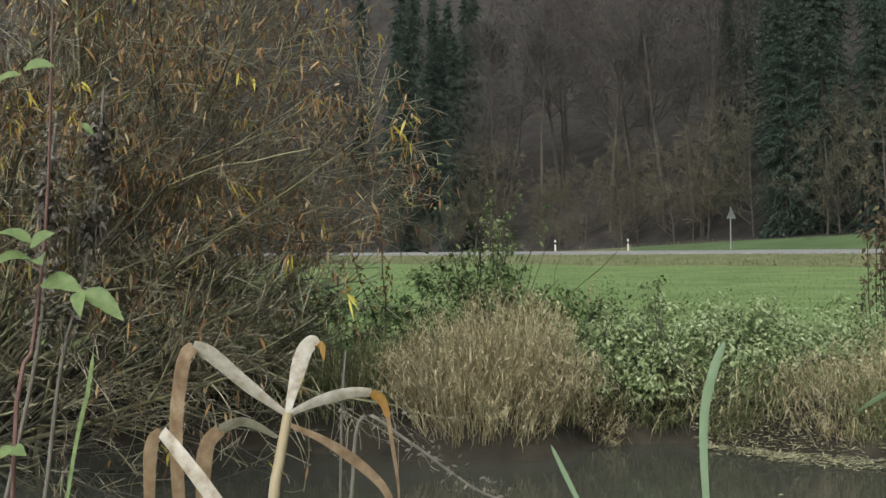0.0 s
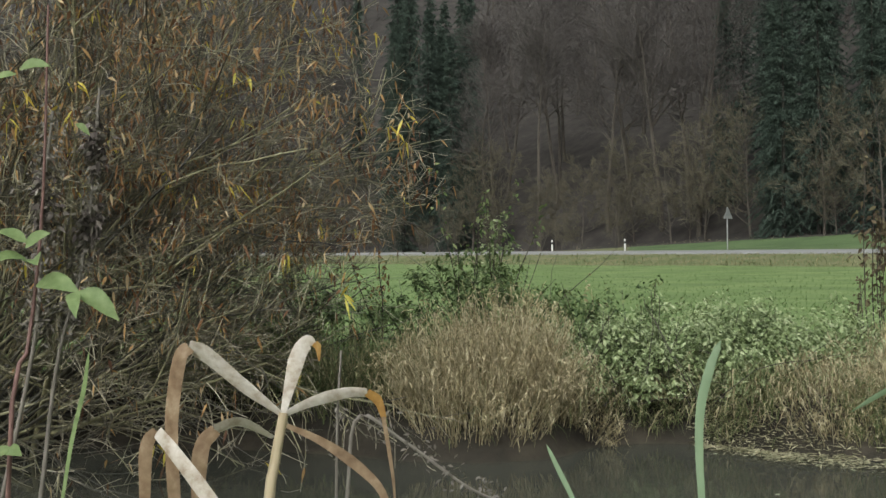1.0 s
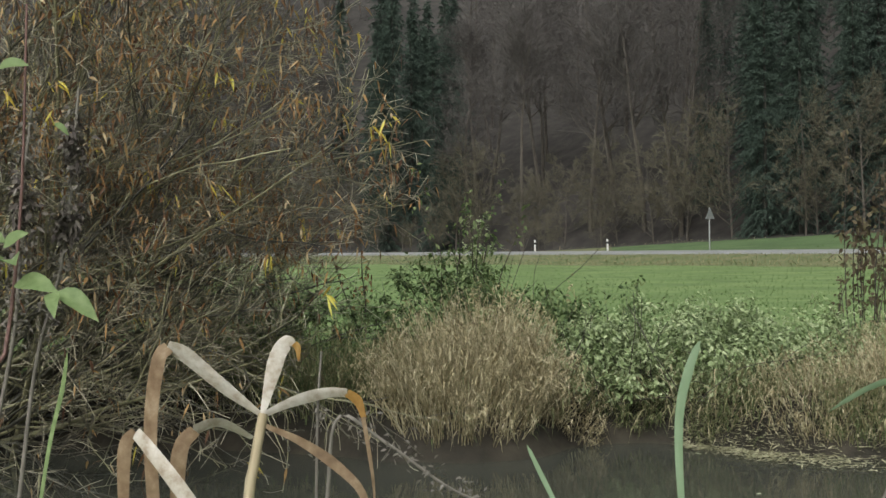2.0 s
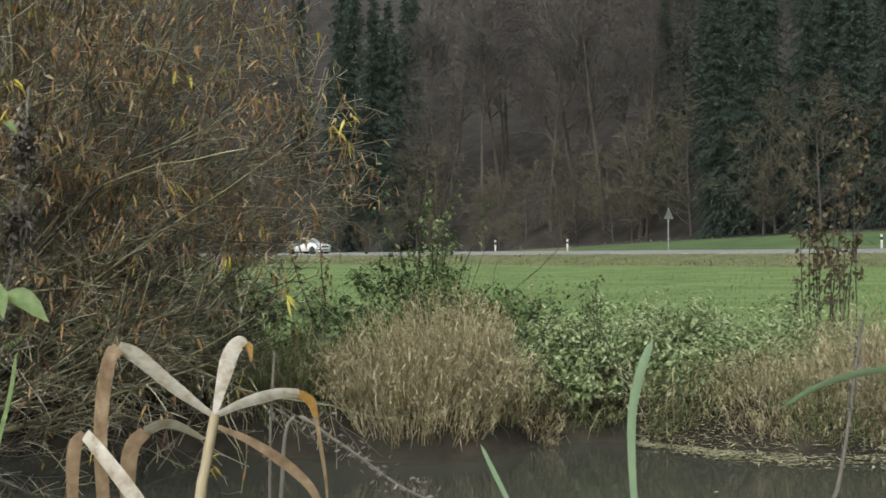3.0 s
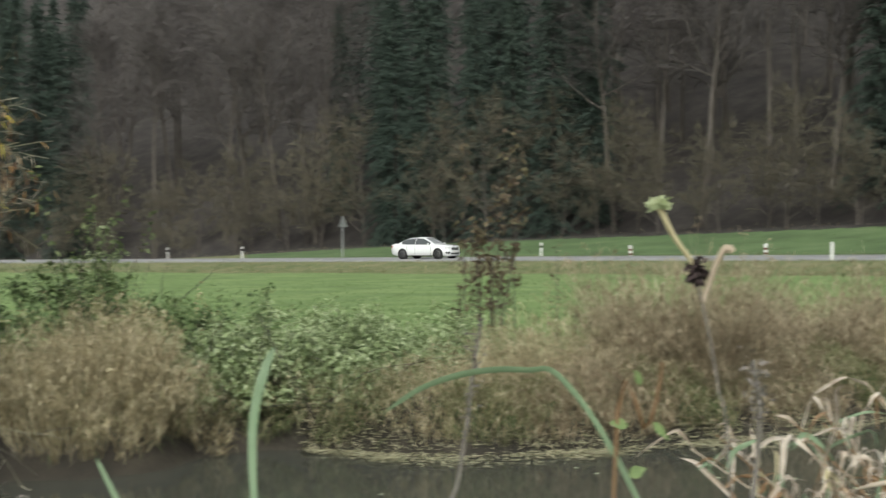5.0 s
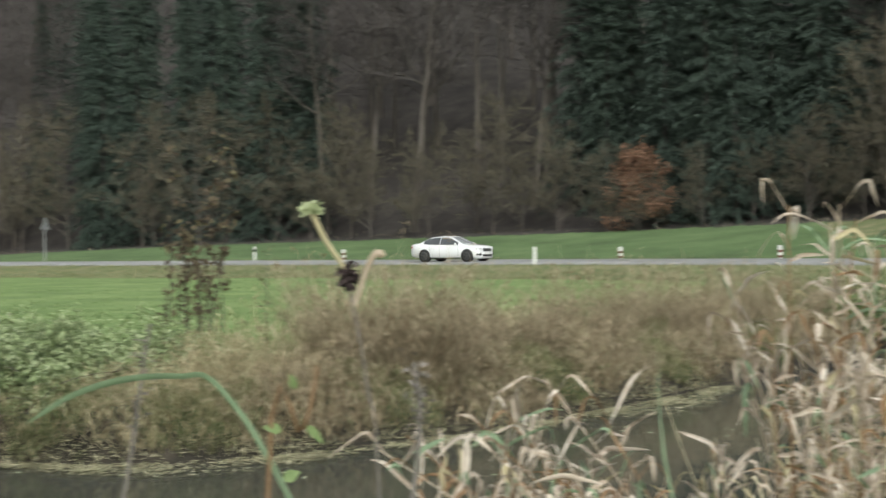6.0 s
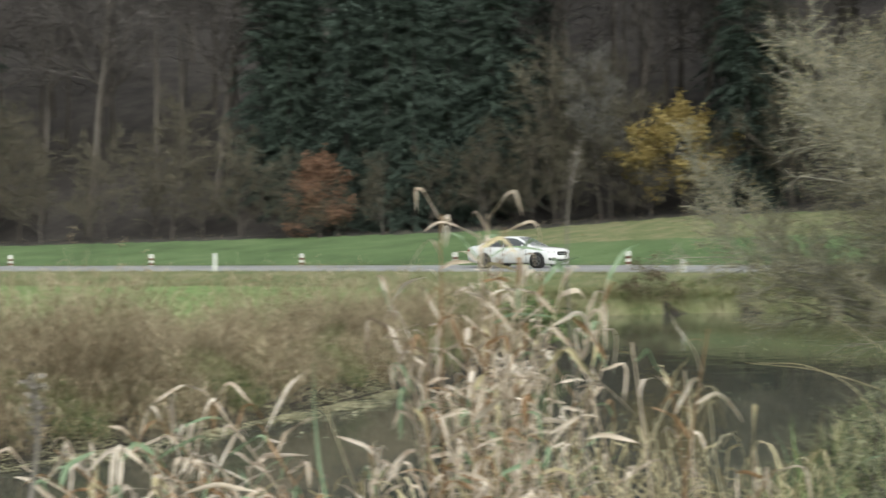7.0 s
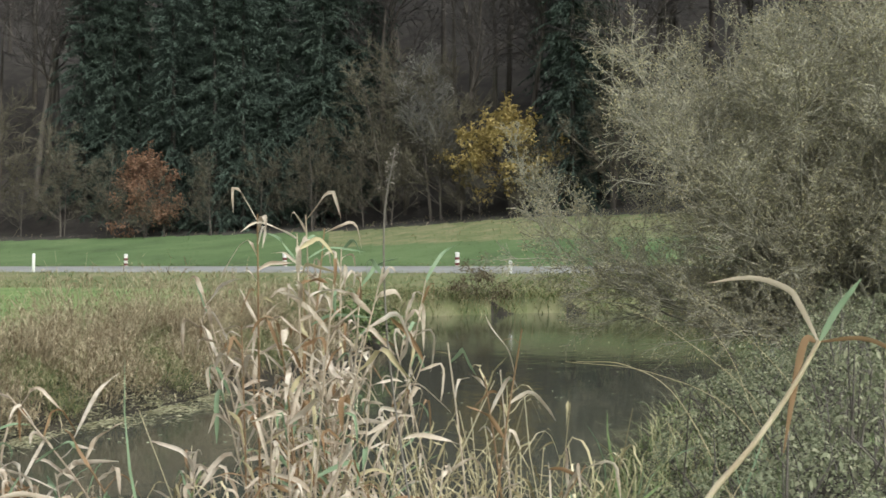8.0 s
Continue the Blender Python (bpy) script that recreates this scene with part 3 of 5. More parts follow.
def build_car():
    car = thing("car", pose(0, 0, 0), "white four-door saloon car driving along the road", "car")
    rings = []
    for y, w, zb, zs in CAR_SIDE:
        half = [(0, zb), (w * 0.86, zb), (w * 0.97, zb + 0.10), (w, 0.5 * (zb + zs)), (w * 0.985, zs - 0.10), (w * 0.93, zs - 0.02), (w * 0.80, zs + 0.005), (0, zs + 0.03)]
        rings.append([(x, y, z) for x, z in half] + [(-x, y, z) for x, z in half[-2::-1]])
    for end in (0, -1):
        y, w, zb, zs = CAR_SIDE[end]
        cap = [(0.0, y + (0.01 if end else -0.01), 0.5 * (zb + zs))] * len(rings[0])
        rings = [cap] + rings if end == 0 else rings + [cap]
    part("body", loft(rings), M_white, car)
    rings = []
    for y, wb_, zb, wr, zr in CABIN:
        half = [(wb_, zb - 0.04), (wb_, zb), (wb_ * 0.45 + wr * 0.55 + 0.025, zb * 0.45 + zr * 0.55), (wr, zr - 0.03), (wr - 0.10, zr), (0, zr + 0.02)]
        rings.append([(x, y, z) for x, z in half] + [(-x, y, z) for x, z in half[-2::-1]])
    part("cabin", loft(rings), M_white, car)

    def side(y, f, s):
        a = [np.interp(y, [c[0] for c in CABIN], [c[i] for c in CABIN]) for i in (1, 2, 3, 4)]
        bulge = 0.028 * (1 - abs(2 * f - 1)) + 0.034
        return (s * (a[0] + (a[2] - a[0]) * f + bulge), y, a[1] + (a[3] - 0.03 - a[1]) * f)

    for s in (-1, 1):
        for lo, hi, flo, fhi in ((-1.52, -0.41, 0.07, 0.93), (-0.37, 0.80, 0.07, 0.93)):
            ys = np.linspace(lo, hi, 7)
            rows = [[side(y, f, s) for y in ys] for f in np.linspace(flo, fhi, 4)]
            part("side_window", loft(rows), M_glass, car, "dark tinted side window")
    rows = []
    for u in np.linspace(0.06, 0.94, 6):
        y = 0.18 + 0.90 * u
        z, w = np.interp(y, [c[0] for c in CABIN], [c[4] for c in CABIN]) + 0.028, np.interp(y, [c[0] for c in CABIN], [c[3] for c in CABIN]) - 0.08
        rows.append([(w * v, y, z - 0.012 * v * v) for v in np.linspace(-1, 1, 7)])
    part("windscreen", loft(rows), M_screen, car, "windscreen with the grey sky reflection put into its colour")
    rows = []
    for u in np.linspace(0.08, 0.92, 5):
        y = -1.95 + 0.88 * u
        z, w = np.interp(y, [c[0] for c in CABIN], [c[4] for c in CABIN]) + 0.028, np.interp(y, [c[0] for c in CABIN], [c[3] for c in CABIN]) - 0.08
        rows.append([(w * v, y, z - 0.012 * v * v) for v in np.linspace(-1, 1, 7)])
    part("rear_window", loft(rows), M_glass, car)
    part("grille", box(0, 2.175, 0.64, 0.86, 0.10, 0.20, -6, bevel=0.03), M_black, car, "dark grille")
    part("grille_bar", box(0, 2.23, 0.64, 0.74, 0.03, 0.022, -14), M_steel, car, "bright grille bar")
    part("air_intake", box(0, 2.20, 0.35, 0.92, 0.12, 0.10, 0, bevel=0.03), M_black, car)
    part("number_plate", box(0, 2.245, 0.45, 0.52, 0.02, 0.11), M_post_white, car)
    for s in (-1, 1):
        part("headlight", box(s * 0.68, 2.06, 0.73, 0.36, 0.20, 0.12, -12, 0, -s * 42, 0.03), M_lamp, car, "clear headlight glass")
        part("corner_intake", box(s * 0.70, 2.10, 0.41, 0.32, 0.16, 0.15, 0, 0, -s * 38, 0.04), M_black, car)
        part("tail_light", box(s * 0.73, -2.34, 0.83, 0.26, 0.14, 0.16, 0, 0, s * 28, 0.04), M_tail, car, "red tail light")
        part("wing_mirror", box(s * 0.97, 0.72, 1.00, 0.20, 0.11, 0.13, 0, 0, 0, 0.04), M_white, car)
        part("sill", box(s * 0.885, 0.0, 0.215, 0.05, 2.05, 0.06, 0, 0, 0, 0.015), M_black, car, "dark sill")
        for y in (-0.92, 0.16):
            part("door_handle", box(s * 0.905, y, 0.80, 0.03, 0.20, 0.03, 0, 0, 0, 0.01), M_white, car)
        for y in (-1.05, -0.39, 0.86):
            part("door_seam", box(s * 0.905, y, 0.58, 0.006, 0.012, 0.66), M_black, car)
        part("window_trim", box(s * 0.862, -0.35, 0.962, 0.012, 2.2, 0.018), M_steel, car)
    wheels = []
    for s in (-1, 1):
        for y in (-1.42, 1.42):
            arch = disc(s * 0.80, 0.02, 0.385, 0.215)
            arch[0][:, 1] += y
            arch[0][:, 2] += 0.345
            part("wheel_arch", arch, M_black, car, "black wheel arch")
            wheel = part("wheel", disc(0, 0.235, 0.33, 0.22), M_tyre, car, "black tyre on a dark alloy rim")
            part("rim", disc(s * 0.085, 0.19, 0.238, 0.05), M_rim, wheel, "dark alloy rim")
            hub = box(s * 0.095, 0, 0, 0.03, 0.10, 0.10, 0, 0, 0, 0.03)
            part("hub", hub, M_rim, wheel)
            for i in range(5):
                sp = box(0, 0, 0.12, 0.03, 0.05, 0.22)
                bmesh.ops.transform(sp, matrix=pose(s * 0.095, 0, 0, 72 * i), verts=sp.verts)
                part("spoke", sp, M_rim, wheel)
            wheels.append((wheel, s * 0.815, y))
    return car, wheels


# the windscreen's pale grey base colour stands in for the sky it reflects
M_screen = material("sky_reflection_glass", [(0.30, 0.31, 0.32), (0.40, 0.41, 0.42)], 0.06, 1.0, 2, coat=1.0, spec=0.8)
M_lamp = material("headlight_glass", [(0.45, 0.46, 0.47), (0.6, 0.6, 0.6)], 0.1, 12, 2, coat=1.0)
M_tail = material("tail_light_red", [(0.25, 0.02, 0.02), (0.35, 0.03, 0.03)], 0.2, 8, 2, coat=0.8)
car, car_wheels = build_car()


# ---------------------------------------------------------------- posts and the sign by the road
def roadside(az, off):
    """The place at compass angle az, off metres from the middle of the road."""
    d = np.arange(25, 200, 0.1)
    x, y = d * math.sin(radians(az)), d * math.cos(radians(az))
    j = np.argmax(road_offset(x, y) >= off)
    return x[j], y[j]


def bollard(az, off, banded, tall=0.98):
    x, y = roadside(az, off)
    z = on_ground(x, y) - 0.05
    p = thing("marker_post", pose(x, y, z, random.Random(int(az * 9)).uniform(-2, 2), random.Random(int(az * 7)).uniform(-2, 2), -az), "white roadside marker post with dark bands" if banded else "white roadside marker post with a dark stripe", "marker post", "marker posts along the road")
    w = 0.21 if banded else 0.15

    def ring(z0, z1, grow, mat, name, label=""):
        rings = [[((w / 2 + grow) * math.cos(t), 0.6 * (w / 2 + grow) * math.sin(t), zz) for t in np.linspace(0, 2 * math.pi, 13)] for zz in (z0, z0 + 0.005, z1 - 0.005, z1)]
        part(name, loft(rings), mat, p, label)
    ring(0.0, tall, 0, M_post_white, "shaft")
    part("cap", box(0, 0, tall + 0.01, w * 0.9, w * 0.5, 0.04, 8, 0, 0, 0.01), M_post_white, p)
    if banded:
        for z0 in (tall - 0.34, tall - 0.62):
            ring(z0, z0 + 0.13, 0.003, M_post_dark, "band", "dark red band")
    elif off > 0:
        ring(tall - 0.34, tall - 0.16, 0.003, M_black, "band", "black stripe")
    return p


for az in (5.25, 8.61, 22.52):
    bollard(az, 3.9, False, 1.05)
for az in (26.65, 32.70, 39.54, 46.71, 54.74):
    bollard(az, 3.9, True, 0.80)
bollard(35.57, -3.9, False, 0.95)
bollard(57.25, -3.9, False, 0.55)


def road_sign():
    x, y = roadside(13.24, 4.3)
    s = thing("road_sign", pose(x, y, on_ground(x, y) - 0.1, 0, 0, 35), "grey triangular road sign seen from behind", "road sign")
    V, Q = tubes([[(0, 0, 0), (0, 0, 1.7), (0, 0, 3.35)]], [[0.05, 0.05, 0.05]], 8)
    part("pole", (V, Q), M_steel, s)
    bm = bmesh.new()
    vs = [bm.verts.new(v) for v in ((-0.5, -0.06, 2.5), (0.5, -0.06, 2.5), (0.0, -0.06, 3.36))]
    f = bm.faces.new(vs)
    ex = bmesh.ops.extrude_face_region(bm, geom=[f])
    bmesh.ops.translate(bm, vec=(0, -0.02, 0), verts=[g for g in ex["geom"] if isinstance(g, bmesh.types.BMVert)])
    bmesh.ops.recalc_face_normals(bm, faces=bm.faces[:])
    part("plate", bm, M_steel, s, "bare metal back of the plate")
    for z in (2.62, 3.0):
        part("clamp", box(0, -0.03, z, 0.3, 0.05, 0.04), M_steel, s)


road_sign()


# ---------------------------------------------------------------- shrubs
def willow(name, x, y, label, n, heads, length, leaf_mat, leaf_size, kids, leaf_share, base_spread, r0=0.035, up=0.02, hang=1.0, leaf_w=0.2, bark=None, thin=0.0028, bunched=True, low=0.45):
    """A many-stemmed willow: stems from the stool at (x, y); heads gives the ranges of the stems' compass angle and rise."""
    z = max(on_ground(x, y), 0.05)
    t = thing(name, pose(x, y, z), label, "willow")
    share, turn = (np.arange(n) + rng.random(n)) / n, (np.arange(n) * 0.618 + rng.uniform(0, 0.06, n)) % 1
    a = np.radians(heads[0][0] + (heads[0][1] - heads[0][0]) * turn)
    e = np.radians(heads[1][0] + (heads[1][1] - heads[1][0]) * share)
    d = np.stack([np.sin(a) * np.cos(e), np.cos(a) * np.cos(e), np.sin(e)], -1)
    base = np.stack([rng.normal(0, base_spread, n), rng.normal(0, base_spread, n), np.full(n, -0.15)], -1)
    S, SR = stems(base, d, rng.uniform(length[0], length[1], n) * (low + (1 - low) * np.sin(e)), 9, up, 0.07, rng.uniform(0.6, 1.2, n) * r0, 0.2)
    B, BR = spawn(S, SR, kids[0], 0.2, 1.0, (length[1] * 0.2, length[1] * 0.36), 33, 6, 0.02, 0.10, 0.6, 0.3)
    C, CR = spawn(B, BR, kids[1], 0.15, 1.0, (length[1] * 0.07, length[1] * 0.15), 38, 4, 0.0, 0.16, 0.6, 0.4)
    D, DR = spawn(C, CR, kids[2], 0.2, 1.0, (length[1] * 0.025, length[1] * 0.06), 42, 3, 0.0, 0.2, 0.6, 0.5)
    part("stem_fan", tubes(S, SR, 5), bark or M_willow_bark, t)
    part("branchwork", tubes(B, np.maximum(BR, thin * 1.6), 4), bark or M_willow_bark, t)
    if bunched:
        part("twigwork", tubes(C, np.maximum(CR, thin), 3), bark or M_willow_bark, t)
        part("twig_spray", tubes(D, np.maximum(DR, thin * 0.7), 3), M_willow_twig, t, "thin wet twigs with glints put into their pale colour")
    else:
        part("twigwork", join(tubes(C, np.maximum(CR, thin), 3), ribbons(D, np.maximum(DR, thin * 0.8))), bark, t)
    ends = np.concatenate([D[:, 1], D[:, 2], C[:, 2], C[:, 3]])
    pick = ends[rng.random(len(ends)) < leaf_share]
    if bunched:
        # withered leaves hang in loose bunches, fewer towards the water
        patch = np.sin(pick[:, 0] * 5.1 + pick[:, 1] * 3.7) + np.sin(pick[:, 2] * 6.3 + pick[:, 0] * 2.9) + rng.normal(0, 0.8, len(pick))
        pick = pick[(patch > -0.35) & (rng.random(len(pick)) < np.clip(0.10 + (pick[:, 2] - 0.9) * 0.6, 0.10, 1))]
        few = pick[rng.random(len(pick)) < 0.016]
        few = np.repeat(few, 4, 0) + rng.normal(0, 0.035, (len(few) * 4, 3))
        part("yellow_foliage", leaves(few, rng.normal(0, 0.4, few.shape) - [-0.2, 0, 0.8], rng.uniform(0.6, 1.2, len(few)) * leaf_size, rng.uniform(0.14, 0.22, len(few)) * leaf_size, k=5, bend=0.3), M_willow_yellow, t, "yellow leaves left in small bunches")
    dirs = rng.normal(0, 0.6 if bunched else 0.4, pick.shape) - [0, 0, hang]
    part("foliage", leaves(pick, dirs, rng.uniform(0.4, 1.1, len(pick)) * leaf_size, rng.uniform(0.6, 1.2, len(pick)) * leaf_size * leaf_w, k=5 if bunched else 3, bend=0.35 if bunched else 0.1), leaf_mat, t)
    return t


M_pale_bark = material("grey_willow_bark", [(0.13, 0.122, 0.09), (0.22, 0.21, 0.16), (0.33, 0.315, 0.25)], 0.85, 14, 6, island=0.5, bump=0.4, bump_scale=60)
willow("willow_bush", -4.4, 10.2, "spreading willow bush with withered brown and yellow leaves over the water", 52, ((28, 145), (9, 71)), (4.7, 6.5), M_willow_leaf, 0.098, (12, 8, 4), 0.66, 0.6, 0.029, leaf_w=0.20, thin=0.0032)
willow("willow_bush", 21.0, 6.4, "dense round willow bush with small olive leaves by the pond", 100, ((-180, 180), (0, 88)), (4.5, 6.2), M_olive_leaf, 0.044, (14, 11, 7), 1.0, 1.0, 0.035, 0.03, 0.3, 0.5, M_pale_bark, 0.005, False, 0.68)


def bramble(x, y, rx, ry, h, label, n_leaf, leaf=0.07, mat=None, name="bramble_bush", lean=(0, 0), canes=70, z0=None):
    """A mound of arching canes with many small leaves on its skin."""
    z = on_ground(x, y) if z0 is None else z0
    t = thing(name, pose(x, y, z), label, "bush")
    a, e = rng.uniform(0, 2 * math.pi, canes), np.radians(rng.uniform(25, 85, canes))
    base = np.stack([rng.normal(0, rx * 0.45, canes), rng.normal(0, ry * 0.45, canes), np.full(canes, -0.1)], -1)
    S, SR = stems(base, np.stack([np.cos(a) * np.cos(e), np.sin(a) * np.cos(e), np.sin(e)], -1), rng.uniform(0.6, 1.3, canes) * h, 7, -0.12, 0.12, 0.006, 0.4)
    part("cane", tubes(S, SR, 3), M_bark, t, kind="stuff")
    # leafy shoot tips stand out of the mound, with gaps between them
    n_leaf = int(n_leaf * 1.5)
    tips = max(10, int(n_leaf / 42))
    u = rng.normal(size=(tips, 3))
    u[:, 2] = np.abs(u[:, 2])
    u = unit(u)
    lump = 0.80 + 0.16 * np.sin(u[:, 0] * 7 + x) * np.sin(u[:, 1] * 6 + y) + rng.normal(0, 0.11, tips)
    tip = u * lump[:, None] * [rx, ry, h] + np.array([lean[0], lean[1], 0]) * u[:, 2:3]
    v = unit(rng.normal(size=(n_leaf, 3))) * rng.random((n_leaf, 1)) ** 0.5
    own = np.arange(n_leaf) % tips
    reach = rng.uniform(1.3, 2.9, tips)[own] * leaf
    p = tip[own] + v * reach[:, None] * [1, 1, 0.75]
    p[:, 2] -= (v[:, 0] ** 2 + v[:, 1] ** 2) * reach * 0.5
    p[:, 2] = np.maximum(p[:, 2], 0.02 - z)
    d = v * [1, 1, 0.1] + u[own] * 0.3 + rng.normal(0, 0.35, v.shape) - [0, 0, 0.30]
    nrm = v * 0.35 + rng.normal(0, 0.3, v.shape) + [0, 0, 1.1]
    size = rng.uniform(0.45, 1.2, n_leaf) * leaf * 0.85
    part("foliage", leaves(p, d, size, size * 0.62, nrm, 0.3, 3), mat or M_bramble, t)
    return t


M_nettle = material("nettle_leaves", [(0.10, 0.14, 0.058), (0.20, 0.255, 0.115), (0.32, 0.385, 0.205), (0.48, 0.53, 0.34)], 0.6, 6, 4, island=0.85, through_light=0.25)


def tuft(x, y, rx, ry, h, n, label, mat, lean=(0.1, 0.5), droop=(0.1, 0.8), width=0.008, name="grass_clump", heading=None, plumes=0, k=6):
    """A clump of tall grass: leaf blades, and culms with drooping panicles."""
    t = thing(name, pose(x, y, on_ground(x, y)), label, "grass")
    g = on_ground(x, y)
    m = int(n * 0.30)
    a, q = rng.uniform(0, 2 * math.pi, m), np.sqrt(rng.random(m))
    bx, by = rx * q * np.cos(a), ry * q * np.sin(a)
    bz = np.maximum(height(bx + x, by + y), -0.05) - g - 0.03
    head = np.where(rng.random(m) < 0.4, a + rng.normal(0, 0.7, m), rng.normal(-1.4, 1.6, m)) if heading is None else rng.normal(heading, 0.8, m)
    patch = 0.82 + 0.25 * np.sin(bx * 5.1 + x * 3) * np.sin(by * 6 + 1)
    basal = blades(np.stack([bx, by, bz], -1), h * rng.uniform(0.35, 0.8, m) * patch, rng.uniform(*lean, m) * 0.7, rng.uniform(*droop, m) * 0.6, width * rng.uniform(0.4, 0.8, m), k, head)
    # culms that fan out of the clump, each with short leaves that bend over
    m = int(n * 0.24)
    a, q = rng.uniform(0, 2 * math.pi, m), np.sqrt(rng.random(m))
    bx, by = rx * q * np.cos(a), ry * q * np.sin(a)
    bz = np.maximum(height(bx + x, by + y), -0.05) - g - 0.03
    fan_x, fan_y = q * np.cos(a) * 0.45 + rng.normal(0, 0.16, m), q * np.sin(a) * 0.45 + rng.normal(0, 0.16, m)
    if heading is not None:
        fan_x, fan_y = fan_x + 0.7 * math.cos(heading), fan_y + 0.7 * math.sin(heading)
    patch = 0.80 + 0.25 * np.sin(bx * 5.1 + x * 3) * np.sin(by * 6 + 1)
    C, CR = stems(np.stack([bx, by, bz], -1), np.stack([fan_x, fan_y, np.ones(m)], -1), h * rng.uniform(0.6, 1.12, m) * patch * (1 - 0.2 * q ** 2), 7, -0.05, 0.06, 0.0024, 0.6)
    per = 6
    u = rng.uniform(0.22, 1.0, (m, per)) * 6
    j = np.minimum(u.astype(int), 5)
    f = (u - j)[..., None]
    row = np.arange(m)[:, None]
    at = (C[row, j] * (1 - f) + C[row, j + 1] * f).reshape(-1, 3)
    curled = arched(at, rng.uniform(0.09, 0.26, m * per) * (0.55 + 0.45 * h), width * rng.uniform(0.5, 1.15, m * per), k, 0.95, 1.0)
    data = join(basal, tubes(C, CR, 3), curled)
    data[0][:, 2] = np.maximum(data[0][:, 2], 0.004 - g)
    part("foliage", data, mat, t)
    if plumes:
        tips = np.repeat(C[rng.choice(m, min(m, plumes), False), -1], 9, 0)
        tips = tips + rng.normal(0, 0.018, tips.shape) * [1, 1, 1.8]
        part("panicle", leaves(tips, rng.normal(0, 0.5, tips.shape) - [0, 0, 0.3], 0.042, 0.011, k=3), mat, t, kind="stuff")
    return t


# the far bank, from the willow to the inlet
bramble(0.35, 12.6, 1.35, 0.9, 1.2, "dark green bramble thicket behind the reed grass", 6000, 0.075)
bramble(-1.35, 11.6, 1.0, 0.7, 0.95, "low green bramble under the willow", 2600, 0.07)
bramble(1.6, 12.0, 0.9, 0.6, 0.9, "green bramble on the pond's bank", 2800, 0.07)
bramble(0.55, 13.0, 0.36, 0.36, 1.75, "leafy bramble shoots standing above the thicket", 900, 0.075, M_nettle, "bramble_shoot", canes=14)
bramble(2.25, 10.9, 1.35, 0.75, 0.78, "pale green nettles and brambles on the bank", 10000, 0.056, M_nettle)
bramble(3.35, 11.2, 1.3, 0.75, 0.72, "low green nettles on the bank", 7500, 0.056, M_nettle)
bramble(2.95, 10.6, 0.75, 0.4, 0.52, "green nettles hanging over the bank", 3200, 0.056, M_nettle)
bramble(1.5, 10.85, 0.7, 0.4, 0.62, "green bramble hanging towards the water", 3200, 0.062, M_nettle)
tuft(0.3, 9.95, 0.62, 0.45, 0.98, 3000, "tall clump of tan reed grass at the water's edge", M_straw, (0.0, 0.48), (0.3, 1.1), 0.009, plumes=190)
tuft(0.75, 10.25, 0.4, 0.35, 0.86, 1200, "tan reed grass leaning from the bank", M_straw, (0.0, 0.3), (0.3, 1.1), 0.009, plumes=70)
tuft(-0.75, 10.5, 0.65, 0.4, 0.85, 1500, "withered grass clump mixed with green blades", M_grass, (0.0, 0.4), (0.3, 1.1), 0.009, plumes=40)
tuft(-1.6, 10.75, 0.7, 0.35, 0.7, 1000, "dark withered grass under the willow", M_grass, (0.1, 0.5), (0.3, 1.1), 0.009)
tuft(1.15, 10.35, 0.3, 0.25, 0.5, 500, "drooping straw-coloured grass on the bank", M_straw, (0.1, 0.5), (0.6, 1.2), 0.009, heading=-1.4)
tuft(1.8, 10.5, 0.5, 0.16, 0.42, 900, "grass hanging over the undercut bank", M_grass, (0.3, 0.7), (0.9, 1.4), 0.009, heading=-1.57)
tuft(2.6, 10.15, 0.4, 0.2, 0.36, 700, "grass hanging over the undercut bank", M_grass, (0.3, 0.7), (0.8, 1.3), 0.009, heading=-1.5)
tuft(3.5, 9.85, 0.75, 0.45, 0.46, 1500, "tan straggling grass on the pond's edge", M_straw, (0.0, 0.6), (0.4, 1.2), 0.008, plumes=50)
tuft(4.35, 10.3, 0.75, 0.6, 0.8, 1700, "tan straggling grass on the pond's edge", M_straw, (0.0, 0.5), (0.4, 1.2), 0.008, plumes=70)
tuft(4.3, 11.4, 0.8, 0.4, 0.7, 1000, "mixed grass behind the pond's edge", M_grass, (0.0, 0.5), (0.4, 1.1), 0.008, plumes=40)
tuft(5.75, 10.2, 0.72, 0.58, 1.42, 4800, "large brown dome of withered grass", M_straw_brown, (0.05, 0.45), (0.4, 1.2), 0.009, plumes=150)
